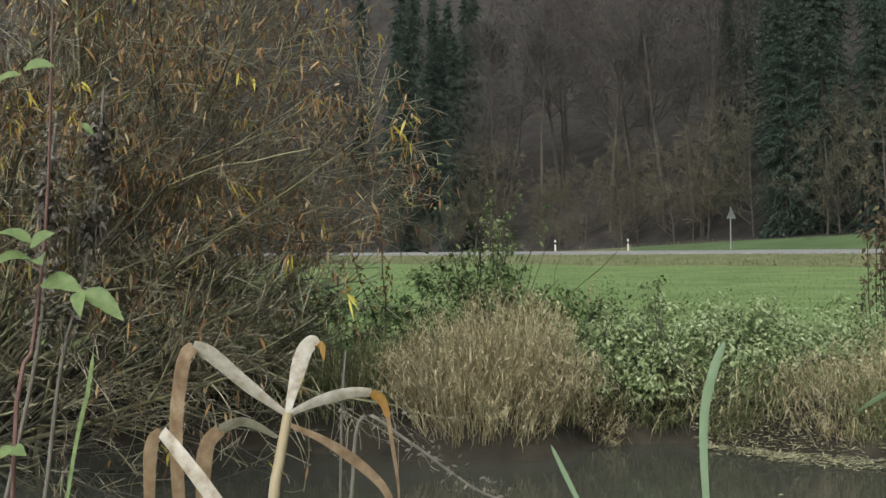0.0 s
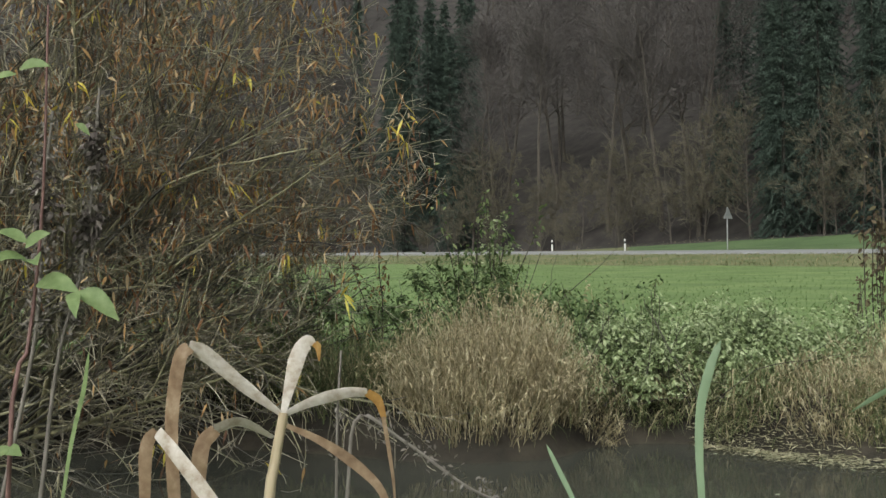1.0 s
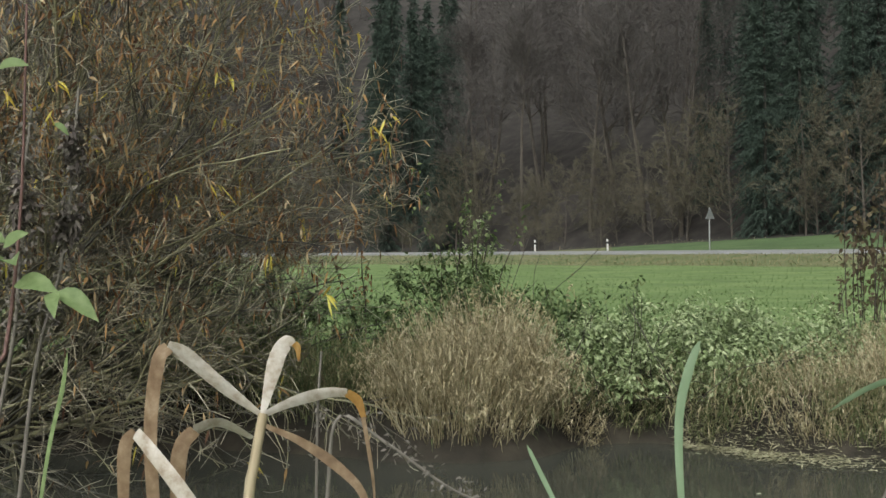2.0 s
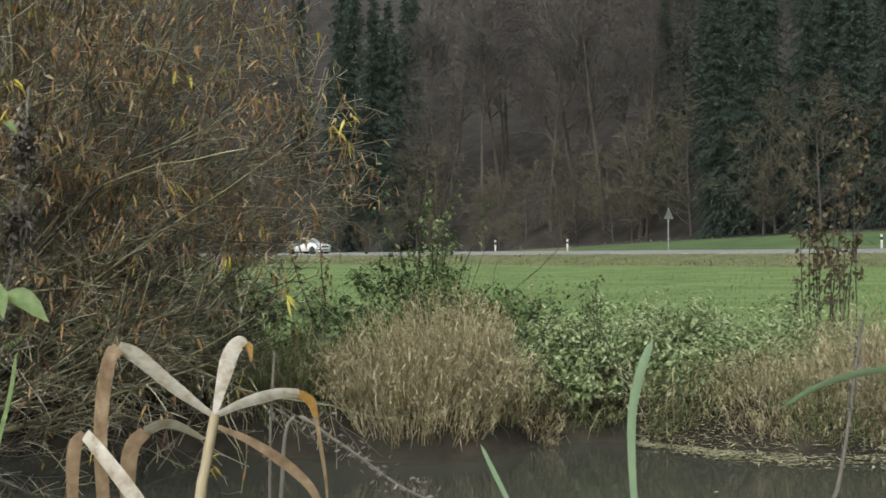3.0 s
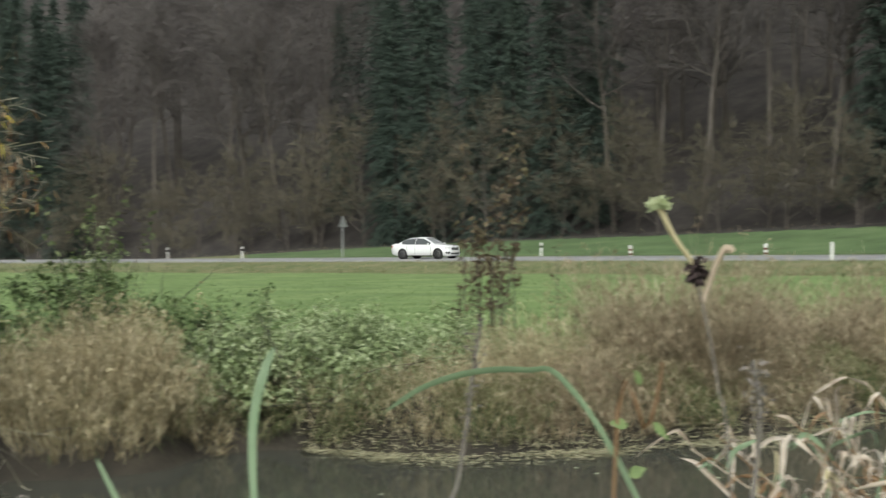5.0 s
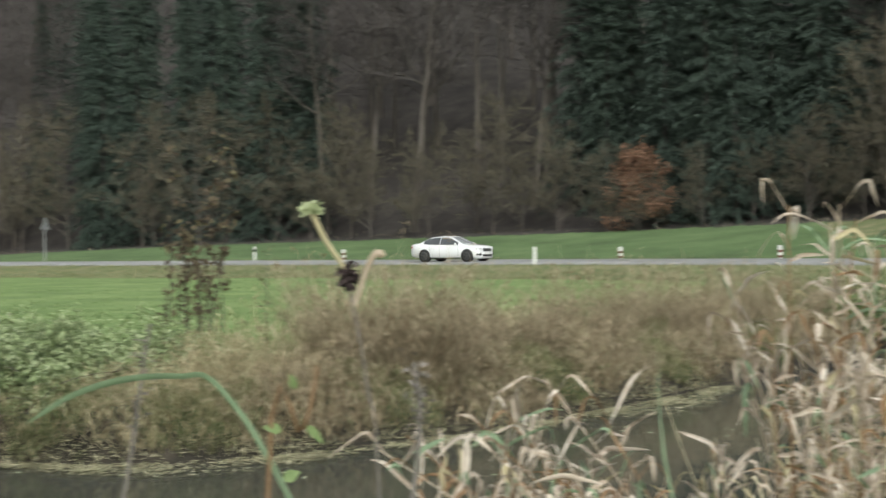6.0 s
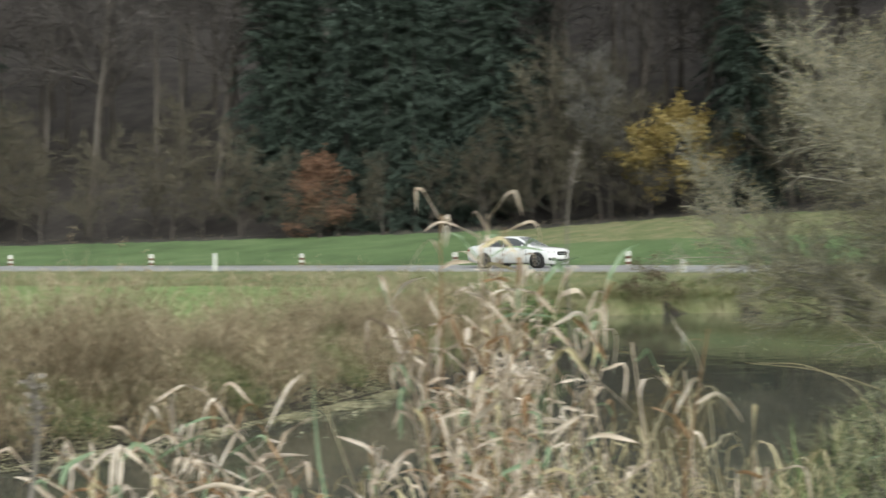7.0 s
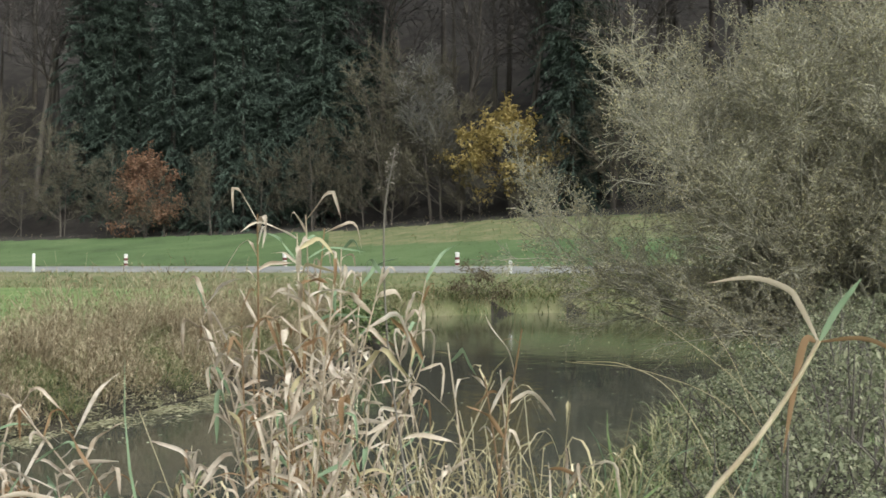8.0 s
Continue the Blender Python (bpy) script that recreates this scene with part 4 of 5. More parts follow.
BANK = [(6.75, 10.75, 0.45, 0.4, 0.42, M_grass, "low green and tan grass on the bank"), (7.6, 10.9, 0.5, 0.4, 0.9, M_straw_brown, "brown withered grass on the bank"),
        (8.4, 11.3, 0.5, 0.4, 0.45, M_straw, "low tan grass on the bank"), (9.2, 11.6, 0.55, 0.45, 0.98, M_straw_brown, "brown withered grass on the bank"),
        (10.1, 12.1, 0.5, 0.4, 0.5, M_grass, "low green and tan grass on the bank"), (10.9, 12.3, 0.6, 0.45, 1.02, M_straw_brown, "brown withered grass over an undercut bank"),
        (11.9, 12.8, 0.5, 0.4, 0.66, M_straw, "low tan grass over an undercut bank"), (12.8, 13.0, 0.6, 0.5, 0.95, M_straw_brown, "brown withered grass over an undercut bank"),
        (13.8, 13.5, 0.6, 0.5, 0.8, M_grass, "mixed green grass over an undercut bank"), (15.2, 14.3, 0.8, 0.5, 0.75, M_straw_brown, "brown withered grass on the bank"),
        (17.6, 16.0, 1.0, 0.6, 0.8, M_straw_brown, "brown withered grass on the bank"), (6.2, 11.6, 0.8, 0.5, 0.45, M_straw_brown, "brown withered grass behind the bank"), (9.0, 12.9, 0.9, 0.5, 0.42, M_straw, "tan withered grass behind the bank")]
for bx_, by_, brx, bry, bh, bmat, blabel in BANK:
    tuft(bx_, by_, brx, bry, bh * 1.2, int(3600 * brx), blabel, bmat, (0.0, 0.5), (0.4, 1.1), 0.010, plumes=int(60 * bh))

# low withered tufts along the water's edge
EDGE = [(3.6, 9.55), (4.2, 9.5), (4.8, 9.5), (5.4, 9.6), (6.1, 9.75), (6.8, 9.95), (7.5, 10.2), (8.2, 10.45), (8.9, 10.7), (9.6, 10.95), (10.4, 11.25), (11.3, 11.5), (12.2, 11.8), (13.2, 12.1), (14.3, 12.5)]
for i, (ex, ey) in enumerate(EDGE):
    tuft(ex, ey, 0.46, 0.24, 0.40 + 0.14 * math.sin(i * 2.1) ** 2, 900, "low withered tuft at the water's edge" if i % 3 else "low green and tan tuft at the water's edge", M_straw_brown if i % 3 else M_grass, (0.0, 0.6), (0.4, 1.2), 0.010, "grass_tuft", plumes=24)


def weed(x, y, h, n, label, name="weed_stalk", leaf=0.06, mat=None, leaf_mat=None):
    """Upright dead stalks with shrivelled leaves and seed heads."""
    t = thing(name, pose(x, y, on_ground(x, y) - 0.03), label, "weed")
    b = np.stack([rng.normal(0, 0.12, n), rng.normal(0, 0.1, n), np.zeros(n)], -1)
    S, SR = stems(b, np.stack([rng.normal(0, 0.12, n), rng.normal(0, 0.12, n), np.ones(n)], -1), h * rng.uniform(0.6, 1.05, n), 8, 0.02, 0.06, 0.008, 0.35)
    B, BR = spawn(S, SR, 6, 0.35, 1.0, (0.1, 0.28), 35, 4, 0.1, 0.12, 0.6)
    part("stalk", join(tubes(S, SR, 4), tubes(B, BR, 3)), mat or M_bark, t, kind="stuff")
    pos = np.concatenate([B[:, 2], B[:, 3], S[:, 3], S[:, 4], S[:, 5], S[:, 6]])
    pos = np.repeat(pos, 3, 0) + rng.normal(0, 0.025, (len(pos) * 3, 3))
    part("foliage", leaves(pos, rng.normal(0, 0.7, pos.shape) - [0, 0, 0.4], rng.uniform(0.4, 1.1, len(pos)) * leaf, leaf * 0.5, k=4), leaf_mat or M_deadleaf, t)
    return t


M_deadleaf = material("shrivelled_leaves", [(0.06, 0.045, 0.03), (0.10, 0.075, 0.05), (0.16, 0.15, 0.08)], 0.85, 9, 4, island=0.8, through_light=0.2)
weed(4.45, 11.9, 2.5, 13, "dark dead dock stalks with shrivelled leaves", leaf=0.085)
weed(4.0, 11.7, 1.45, 3, "thin dead weed stalks on the bank", leaf=0.045)
weed(5.35, 12.2, 1.25, 2, "thin dead weed stalk on the bank", leaf=0.04)
weed(0.52, 12.9, 2.1, 10, "bramble shoot standing above the thicket", "bramble_shoot", 0.062, None, M_bramble)
weed(-0.55, 12.2, 1.75, 2, "thin leafy shoot above the thicket", "bramble_shoot", 0.06, None, M_willow_leaf)
weed(2.3, 13.2, 0.95, 2, "small green sapling in the meadow's edge", "sapling", 0.06, None, M_bramble)
weed(1.75, 12.6, 1.2, 2, "dry stalk with tattered seed heads", "weed_stalk", 0.06, M_straw, M_straw)


M_pasture_grass = material("pasture_grass", [(0.045, 0.08, 0.028), (0.07, 0.125, 0.04), (0.10, 0.16, 0.058)], 0.85, 0.5, 5, island=0.5, through_light=0.3)
# low growth along the whole water line, the meadow's sward and the rough strip by the road
def strewn(name, n, region, h, lean, droop, width, mat, label, k=4):
    x, y = region(n)
    z = height(x, y)
    data = blades(np.stack([x, y, z - 0.02], -1), h[0] + (h[1] - h[0]) * rng.random(len(x)), rng.uniform(*lean, len(x)), rng.uniform(*droop, len(x)), width * rng.uniform(0.6, 1.3, len(x)), k)
    return single(name, data, mat, label, "grass", kind="stuff")


def fan(az0, az1, d0, d1, keep):
    def region(n):
        az, d = np.radians(rng.uniform(az0, az1, n)), d0 * (d1 / d0) ** rng.random(n)
        x, y = d * np.sin(az), d * np.cos(az)
        ok = keep(x, y)
        return x[ok], y[ok]
    return region


def road_strip(o0, o1, t0=-2.5, t1=9.0):
    """Places along the road, o0 to o1 metres from its middle."""
    def region(n):
        j = rng.integers(np.argmax(WAY[:, 0] >= t0), np.argmax(WAY[:, 0] >= t1), n)
        p = ROAD[j] + ROAD_LEFT[j] * rng.uniform(o0, o1, n)[:, None]
        ok = pond_distance(p[:, 0], p[:, 1]) > 0.1
        return p[ok, 0], p[ok, 1]
    return region


def far_side(x, y):
    return (y > 0.52 * x + 3.5) | (x > 14)


strewn("bank_grass", 36000, fan(-24, 62, 9, 40, lambda x, y: (pond_distance(x, y) > 0.15) & (pond_distance(x, y) < 1.7) & far_side(x, y)), (0.12, 0.5), (0.2, 0.7), (0.3, 1.0), 0.010, M_grass, "mixed green and withered grass along the water", 5)
strewn("bank_straw", 20000, fan(6, 62, 9, 40, lambda x, y: (pond_distance(x, y) > 0.1) & (pond_distance(x, y) < 1.5) & far_side(x, y)), (0.1, 0.38), (0.2, 0.9), (0.4, 1.1), 0.010, M_straw_brown, "withered straw along the water", 5)
def bank_skirt(name, n, x0, x1, mat, label, low, high, long=(0.2, 0.55), stray=0.8, behind=(0.02, 0.4)):
    """Grass that hangs from the bank's edge towards the water."""
    pts = [(a, b) for a, b in zip(POND, POND[1:] + POND[:1]) if a[1] > 8.5 and b[1] > 8.5]
    ends = np.array(pts, float)
    seg = np.linalg.norm(ends[:, 1] - ends[:, 0], axis=1)
    j = rng.choice(len(ends), n, p=seg / seg.sum())
    u = rng.random(n)[:, None]
    p = ends[j, 0] * (1 - u) + ends[j, 1] * u
    d = unit(ends[j, 1] - ends[j, 0])
    inward = np.stack([-d[:, 1], d[:, 0]], 1)
    back = rng.uniform(*behind, n)
    p = p - inward * back[:, None]
    ok = (p[:, 0] > x0) & (p[:, 0] < x1) & (np.sin(p[:, 0] * 3.3) + np.sin(p[:, 0] * 7.1) + rng.normal(0, 0.9, n) > -0.5)
    p, inward = p[ok], inward[ok]
    z = np.maximum(height(p[:, 0], p[:, 1]), 0) + rng.uniform(low, high, len(p))
    head = np.arctan2(inward[:, 1], inward[:, 0]) + rng.normal(0, stray, len(p))
    data = arched(np.stack([p[:, 0], p[:, 1], z], -1), rng.uniform(*long, len(p)), 0.009 * rng.uniform(0.6, 1.3, len(p)), 6, 0.65, 0.85, head)
    data[0][:, 2] = np.maximum(data[0][:, 2], 0.004)
    return single(name, data, mat, label, "grass", kind="stuff")


bank_skirt("hanging_grass", 7000, -3.5, 13, M_grass, "grass hanging over the bank's edge", 0.08, 0.34, (0.12, 0.34))
bank_skirt("draped_grass", 3600, 0.9, 3.3, M_grass, "long grass draped from the nettles to the water", 0.28, 0.66, (0.22, 0.45), 0.7, (-0.14, 0.12))
bank_skirt("draped_straw", 3000, 0.8, 3.2, M_straw, "long straw draped from the nettles to the water", 0.28, 0.66, (0.22, 0.45), 0.7, (-0.16, 0.10))
bank_skirt("hanging_straw", 15000, 3.1, 32, M_straw_brown, "withered straw hanging over the bank's edge", 0.0, 0.24, (0.12, 0.36), 1.5)
strewn("inlet_sedge", 9000, fan(46, 70, 26, 47, lambda x, y: (x > 20) & (pond_distance(x, y) > -0.3) & (pond_distance(x, y) < 1.3) & (road_offset(x, y) < -3.4)), (0.25, 0.7), (0.2, 0.7), (0.3, 0.9), 0.028, M_grass, "mixed sedge along the inlet's edge", 3)
strewn("inlet_grass", 26000, fan(46, 68, 30, 47, lambda x, y: (pond_distance(x, y) > -0.1) & (pond_distance(x, y) < 7) & (road_offset(x, y) < -3.4)), (0.2, 0.6), (0.2, 0.7), (0.3, 0.9), 0.028, M_verge, "rough grass at the end of the inlet", 3)
strewn("bank_edge_grass", 12000, fan(52, 78, 3.2, 18, lambda x, y: (pond_distance(x, y) > -0.05) & (pond_distance(x, y) < 0.9) & (y < 0.45 * x + 2.6)), (0.12, 0.38), (0.2, 0.7), (0.3, 1.0), 0.008, M_grass, "green and tan grass at the near bank's edge", 4)
strewn("near_grass", 9000, fan(-180, 180, 0.6, 7, lambda x, y: (pond_distance(x, y) > 0.02) & (y < 0.45 * x + 2.6)), (0.08, 0.30), (0.2, 0.8), (0.3, 1.0), 0.008, M_grass, "mixed grass on the near bank", 4)
strewn("meadow_sward", 75000, fan(-24, 64, 12, 95, lambda x, y: (pond_distance(x, y) > 1.2) & (road_offset(x, y) < -9) & far_side(x, y)), (0.06, 0.14), (0.2, 0.8), (0.2, 0.8), 0.016, M_meadow_grass, "short green meadow grass", 3)
strewn("verge_grass", 34000, road_strip(-9.8, -3.8), (0.10, 0.26), (0.2, 0.7), (0.3, 0.9), 0.03, M_verge, "rough tan and green grass on the road verge", 3)
strewn("verge_tufts", 5000, road_strip(-9.4, -6.4), (0.25, 0.55), (0.2, 0.7), (0.3, 0.9), 0.035, M_grass, "taller green tufts on the road verge", 3)
strewn("far_verge_grass", 9000, road_strip(3.4, 5.5), (0.1, 0.3), (0.2, 0.7), (0.3, 0.9), 0.03, M_verge, "rough grass on the far verge", 3)
strewn("pasture_grass", 40000, fan(-24, 76, 45, 150, lambda x, y: (road_offset(x, y) > 4) & (road_offset(x, y) < FOREST - 3) & (np.degrees(np.arctan2(x, y)) > 8)), (0.06, 0.16), (0.2, 0.7), (0.3, 0.9), 0.03, M_pasture_grass, "green pasture between road and wood", 3)
strewn("slope_grass", 7000, fan(48, 72, 50, 150, lambda x, y: (road_offset(x, y) > 13) & (road_offset(x, y) < FOREST)), (0.15, 0.4), (0.2, 0.7), (0.3, 0.9), 0.035, M_verge, "withered grass on the slope under the maple", 3)
strewn("forest_edge_grass", 14000, fan(-24, 76, 60, 170, lambda x, y: np.abs(road_offset(x, y) - FOREST + 2) < 2.5), (0.2, 0.6), (0.2, 0.7), (0.3, 0.9), 0.04, M_straw_brown, "withered grass along the forest edge", 3)

# ---------------------------------------------------------------- reeds and herbs on the near bank
M_reed_brown = material("brown_reed_leaf", [(0.15, 0.085, 0.042), (0.25, 0.155, 0.085), (0.36, 0.25, 0.155)], 0.65, 14, 5, island=0.5, through_light=0.3, stretch=(1, 1, 0.3))
M_herb = material("pale_herb_leaves", [(0.10, 0.115, 0.066), (0.16, 0.175, 0.105), (0.23, 0.245, 0.155), (0.33, 0.325, 0.22)], 0.7, 8, 4, island=0.85, through_light=0.3)
M_fresh = material("fresh_green_leaf", [(0.10, 0.15, 0.055), (0.17, 0.235, 0.095), (0.26, 0.33, 0.15)], 0.55, 90, 6, island=0.35, through_light=0.35)
M_grey_stalk = material("grey_dead_stalk", [(0.08, 0.07, 0.06), (0.14, 0.125, 0.11), (0.22, 0.20, 0.18)], 0.85, 40, 5, island=0.6)
M_flower = material("pale_flower", [(0.42, 0.47, 0.27), (0.60, 0.64, 0.44)], 0.7, 30, 3, island=0.5, through_light=0.3)


def curve(points, k=16):
    """A smooth line through the given points."""
    p = np.array(points, float)
    p = np.concatenate([[2 * p[0] - p[1]], p, [2 * p[-1] - p[-2]]])
    out = []
    for u in np.linspace(0, len(points) - 1.0001, k):
        i, f = int(u), u - int(u)
        a, b, c, d = p[i:i + 4]
        out.append(0.5 * (2 * b + (c - a) * f + (2 * a - 5 * b + 4 * c - d) * f * f + (3 * b - a - 3 * c + d) * f ** 3))
    return np.array(out)


def long_leaf(points, width, facing, profile=((0, 0.35), (0.2, 0.9), (0.5, 1.0), (0.8, 0.75), (1, 0.1)), k=18, twist=0.0, fold=0.25):
    """A strap-shaped leaf along a line, its flat side turned to facing."""
    P = curve(points, k)
    u = np.linspace(0, 1, k)
    w = np.interp(u, [a for a, _ in profile], [b for _, b in profile]) * width / 2
    f = np.array(facing, float)
    T = unit(np.gradient(P, axis=0))
    side = np.broadcast_to(f, P.shape)
    if twist:
        B = np.cross(T, side)
        side = side * np.cos(twist * u)[:, None] + B * np.sin(twist * u)[:, None]
    return ribbons(P[None], w[None], side[None], fold)


def stalk(points, r0, r1, sides=7, k=14):
    P = curve(points, k)
    return tubes(P[None], np.linspace(r0, r1, k)[None], sides)


M_fan_pale = material("bleached_reed_leaf", [(0.30, 0.235, 0.18), (0.44, 0.385, 0.325), (0.54, 0.495, 0.45), (0.63, 0.59, 0.55)], 0.6, 70, 6, through_light=0.25, bump=0.12, bump_scale=120)
M_fan_brown = material("rusty_reed_leaf", [(0.13, 0.085, 0.05), (0.19, 0.125, 0.075), (0.25, 0.175, 0.11), (0.33, 0.25, 0.17)], 0.65, 60, 6, through_light=0.3, bump=0.12, bump_scale=120)

M_fan_orange = material("orange_reed_leaf", [(0.20, 0.10, 0.03), (0.31, 0.17, 0.045), (0.40, 0.25, 0.09)], 0.6, 60, 5, through_light=0.35)


def five_leaved_reed():
    """The withered reed close to the camera, whose top leaves spread like a fan."""
    t = thing("reed", pose(0, 0, 0), "withered pale reed with broad folded leaves", "reed", "reeds on the near bank")
    part("stem", stalk([(-0.165, 0.97, 0.42), (-0.155, 1.00, 1.2), (-0.144, 1.016, 1.427), (-0.139, 1.025, 1.472), (-0.132, 1.032, 1.513)], 0.0055, 0.0042), M_reed_stem, t)
    v = (0.05, 1.0, 0.10)
    part("leaf", long_leaf([(-0.133, 1.031, 1.511), (-0.165, 1.03, 1.535), (-0.196, 1.027, 1.562), (-0.211, 1.026, 1.570)], 0.0165, (0.2, 1, 0.5), ((0, 0.3), (0.3, 0.8), (0.7, 1.0), (1, 0.75))), M_fan_pale, t)
    part("leaf", long_leaf([(-0.210, 1.026, 1.5705), (-0.219, 1.023, 1.558), (-0.225, 1.018, 1.50), (-0.219, 1.007, 1.42), (-0.215, 1.0, 1.36)], 0.0145, (0.45, 1, 0.0), ((0, 0.8), (0.3, 1.0), (0.7, 0.9), (1, 0.4))), M_fan_brown, t, "brown hanging end of the leaf")
    part("leaf", long_leaf([(-0.133, 1.031, 1.511), (-0.127, 1.036, 1.537), (-0.120, 1.039, 1.562), (-0.112, 1.041, 1.572), (-0.106, 1.041, 1.570)], 0.0140, v, ((0, 0.3), (0.4, 1.0), (0.75, 0.9), (1, 0.25))), M_fan_pale, t)
    part("leaf", long_leaf([(-0.133, 1.031, 1.511), (-0.109, 1.036, 1.521), (-0.080, 1.040, 1.528), (-0.062, 1.041, 1.528)], 0.0115, (0.0, 1, 0.4), ((0, 0.4), (0.5, 1.0), (1, 0.7))), M_fan_pale, t)
    part("leaf", long_leaf([(-0.0625, 1.041, 1.5285), (-0.053, 1.041, 1.521), (-0.048, 1.039, 1.507)], 0.0088, v, ((0, 0.8), (0.4, 1.0), (1, 0.5))), M_fan_orange, t, "orange folded end of the leaf")
    part("leaf", long_leaf([(-0.0485, 1.0385, 1.508), (-0.044, 1.037, 1.48), (-0.040, 1.035, 1.45), (-0.039, 1.034, 1.42)], 0.0042, v, ((0, 0.9), (0.4, 0.8), (1, 0.2))), M_fan_brown, t, "thin brown hanging tip of the leaf")
    part("leaf", long_leaf([(-0.1065, 1.0405, 1.571), (-0.1035, 1.040, 1.567), (-0.1025, 1.039, 1.556)], 0.007, v, ((0, 0.9), (0.5, 0.8), (1, 0.2))), M_fan_orange, t, "orange tip of the leaf")
    part("leaf", long_leaf([(-0.137, 1.0, 1.497), (-0.161, 0.985, 1.511), (-0.180, 0.975, 1.507)], 0.0128, (0.2, 1, 0.8), ((0, 0.4), (0.5, 1.0), (1, 0.9))), M_fan_pale, t)
    part("leaf", long_leaf([(-0.179, 0.975, 1.508), (-0.190, 0.970, 1.493), (-0.192, 0.965, 1.45), (-0.190, 0.96, 1.39)], 0.0132, v, ((0, 0.8), (0.4, 1.0), (1, 0.6))), M_fan_brown, t, "brown hanging end of the leaf")
    part("leaf", long_leaf([(-0.120, 0.932, 1.349), (-0.150, 0.926, 1.424), (-0.182, 0.929, 1.4695), (-0.208, 0.945, 1.497), (-0.222, 0.957, 1.509)], 0.0125, v, ((0, 0.5), (0.5, 1.0), (1, 0.8))), M_fan_pale, t)
    part("leaf", long_leaf([(-0.223, 0.963, 1.509), (-0.231, 0.960, 1.497), (-0.232, 0.957, 1.455), (-0.230, 0.952, 1.39)], 0.0112, v, ((0, 0.8), (0.4, 1.0), (1, 0.5))), M_fan_brown, t, "brown hanging end of the leaf")
    part("leaf", long_leaf([(-0.134, 1.029, 1.505), (-0.099, 1.033, 1.488), (-0.066, 1.032, 1.464), (-0.047, 1.028, 1.44), (-0.038, 1.025, 1.39)], 0.0095, (0.1, 1, -0.6), ((0, 0.4), (0.4, 1.0), (1, 0.4))), M_fan_brown, t, "brown drooping leaf")


M_reed_stem = material("straw_reed_stem", [(0.27, 0.21, 0.13), (0.38, 0.315, 0.215), (0.50, 0.435, 0.32)], 0.5, 20, 4, stretch=(1, 1, 0.15))
five_leaved_reed()


def lone_blade(points, width, mat, label, facing=(0.1, 1, 0.1)):
    base = points[0]
    t = thing("sword_grass", pose(0, 0, 0), label, "grass", "blades on the near bank")
    down = (base[0] + 0.01, base[1] - 0.02, on_ground(base[0], base[1]) - 0.02)
    run = unit(np.array(points[0], float) - np.array(points[1], float))
    near = tuple(np.array(points[0]) + run * 0.14)
    part("blade", long_leaf([down, near] + list(points), width, facing, ((0, 0.35), (0.5, 0.8), (0.8, 1.0), (0.95, 0.7), (1, 0.05)), 40), mat, t)
    return t


lone_blade([(0.245, 1.146, 1.394), (0.245, 1.159, 1.455), (0.248, 1.164, 1.497), (0.258, 1.166, 1.535), (0.268, 1.166, 1.560)], 0.0095, M_reed_green, "upright blue-green blade near the camera")
lone_blade([(-0.321, 1.028, 1.426), (-0.314, 1.042, 1.49), (-0.306, 1.05, 1.532), (-0.302, 1.054, 1.565)], 0.0042, M_fresh, "upright green blade near the camera")
lone_blade([(0.150, 1.158, 1.36), (0.130, 1.167, 1.401), (0.115, 1.174, 1.432), (0.102, 1.180, 1.460)], 0.005, M_reed_green, "slanting green blade near the camera")
lone_blade([(0.60, 0.86, 1.25), (0.50, 0.88, 1.47), (0.456, 0.904, 1.546), (0.430, 0.915, 1.553), (0.391, 0.928, 1.552), (0.352, 0.939, 1.541), (0.317, 0.946, 1.520)], 0.0065, M_reed_green, "arching green blade with a yellow tip", (0.3, 0.9, 0.6))


def tall_reed(points, leaf_list, label, mat=None):
    t = thing("reed", pose(0, 0, 0), label, "reed", "reeds on the near bank")
    part("stem", stalk(points, 0.006, 0.003), mat or M_reed_stem, t)
    for pts, w, m, f in leaf_list:
        part("leaf", long_leaf(pts, w, f), m, t)
    return t


tall_reed([(1.70, 0.85, 0.40), (1.77, 0.75, 1.10), (1.816, 0.663, 1.288), (1.859, 0.602, 1.378), (1.888, 0.554, 1.46), (1.907, 0.519, 1.532)],
          [([(1.906, 0.520, 1.530), (1.904, 0.545, 1.58), (1.896, 0.562, 1.606), (1.878, 0.609, 1.622), (1.852, 0.668, 1.614)], 0.009, M_reed, (1, 0.4, 0.3)),
           ([(1.907, 0.519, 1.530), (1.917, 0.497, 1.575), (1.929, 0.465, 1.622)], 0.0095, M_reed_green, (1, 0.4, 0.0)),
           ([(1.906, 0.524, 1.530), (1.900, 0.537, 1.532), (1.893, 0.548, 1.48), (1.878, 0.562, 1.37)], 0.011, M_reed_brown, (1, 0.3, 0.0)),
           ([(1.907, 0.519, 1.530), (1.924, 0.468, 1.536), (1.934, 0.433, 1.525), (1.94, 0.40, 1.50)], 0.007, M_reed_brown, (1, 0.4, 0.4))],
          "tall withered reed leaning over the herbs")


def arching(p, a, L, e0, e1, k=9):
    """A line that leaves p at compass angle a, rising at e0 degrees and bending down to e1."""
    pts = [np.array(p, float)]
    for i in range(k - 1):
        u = i / (k - 2)
        e = radians(e0 + (e1 - e0) * u ** 0.8)
        aa = a + 0.8 * math.sin(5 * u + L * 40)
        pts.append(pts[-1] + L / (k - 1) * np.array([math.sin(aa) * math.cos(e), math.cos(aa) * math.cos(e), math.sin(e)]))
    return pts


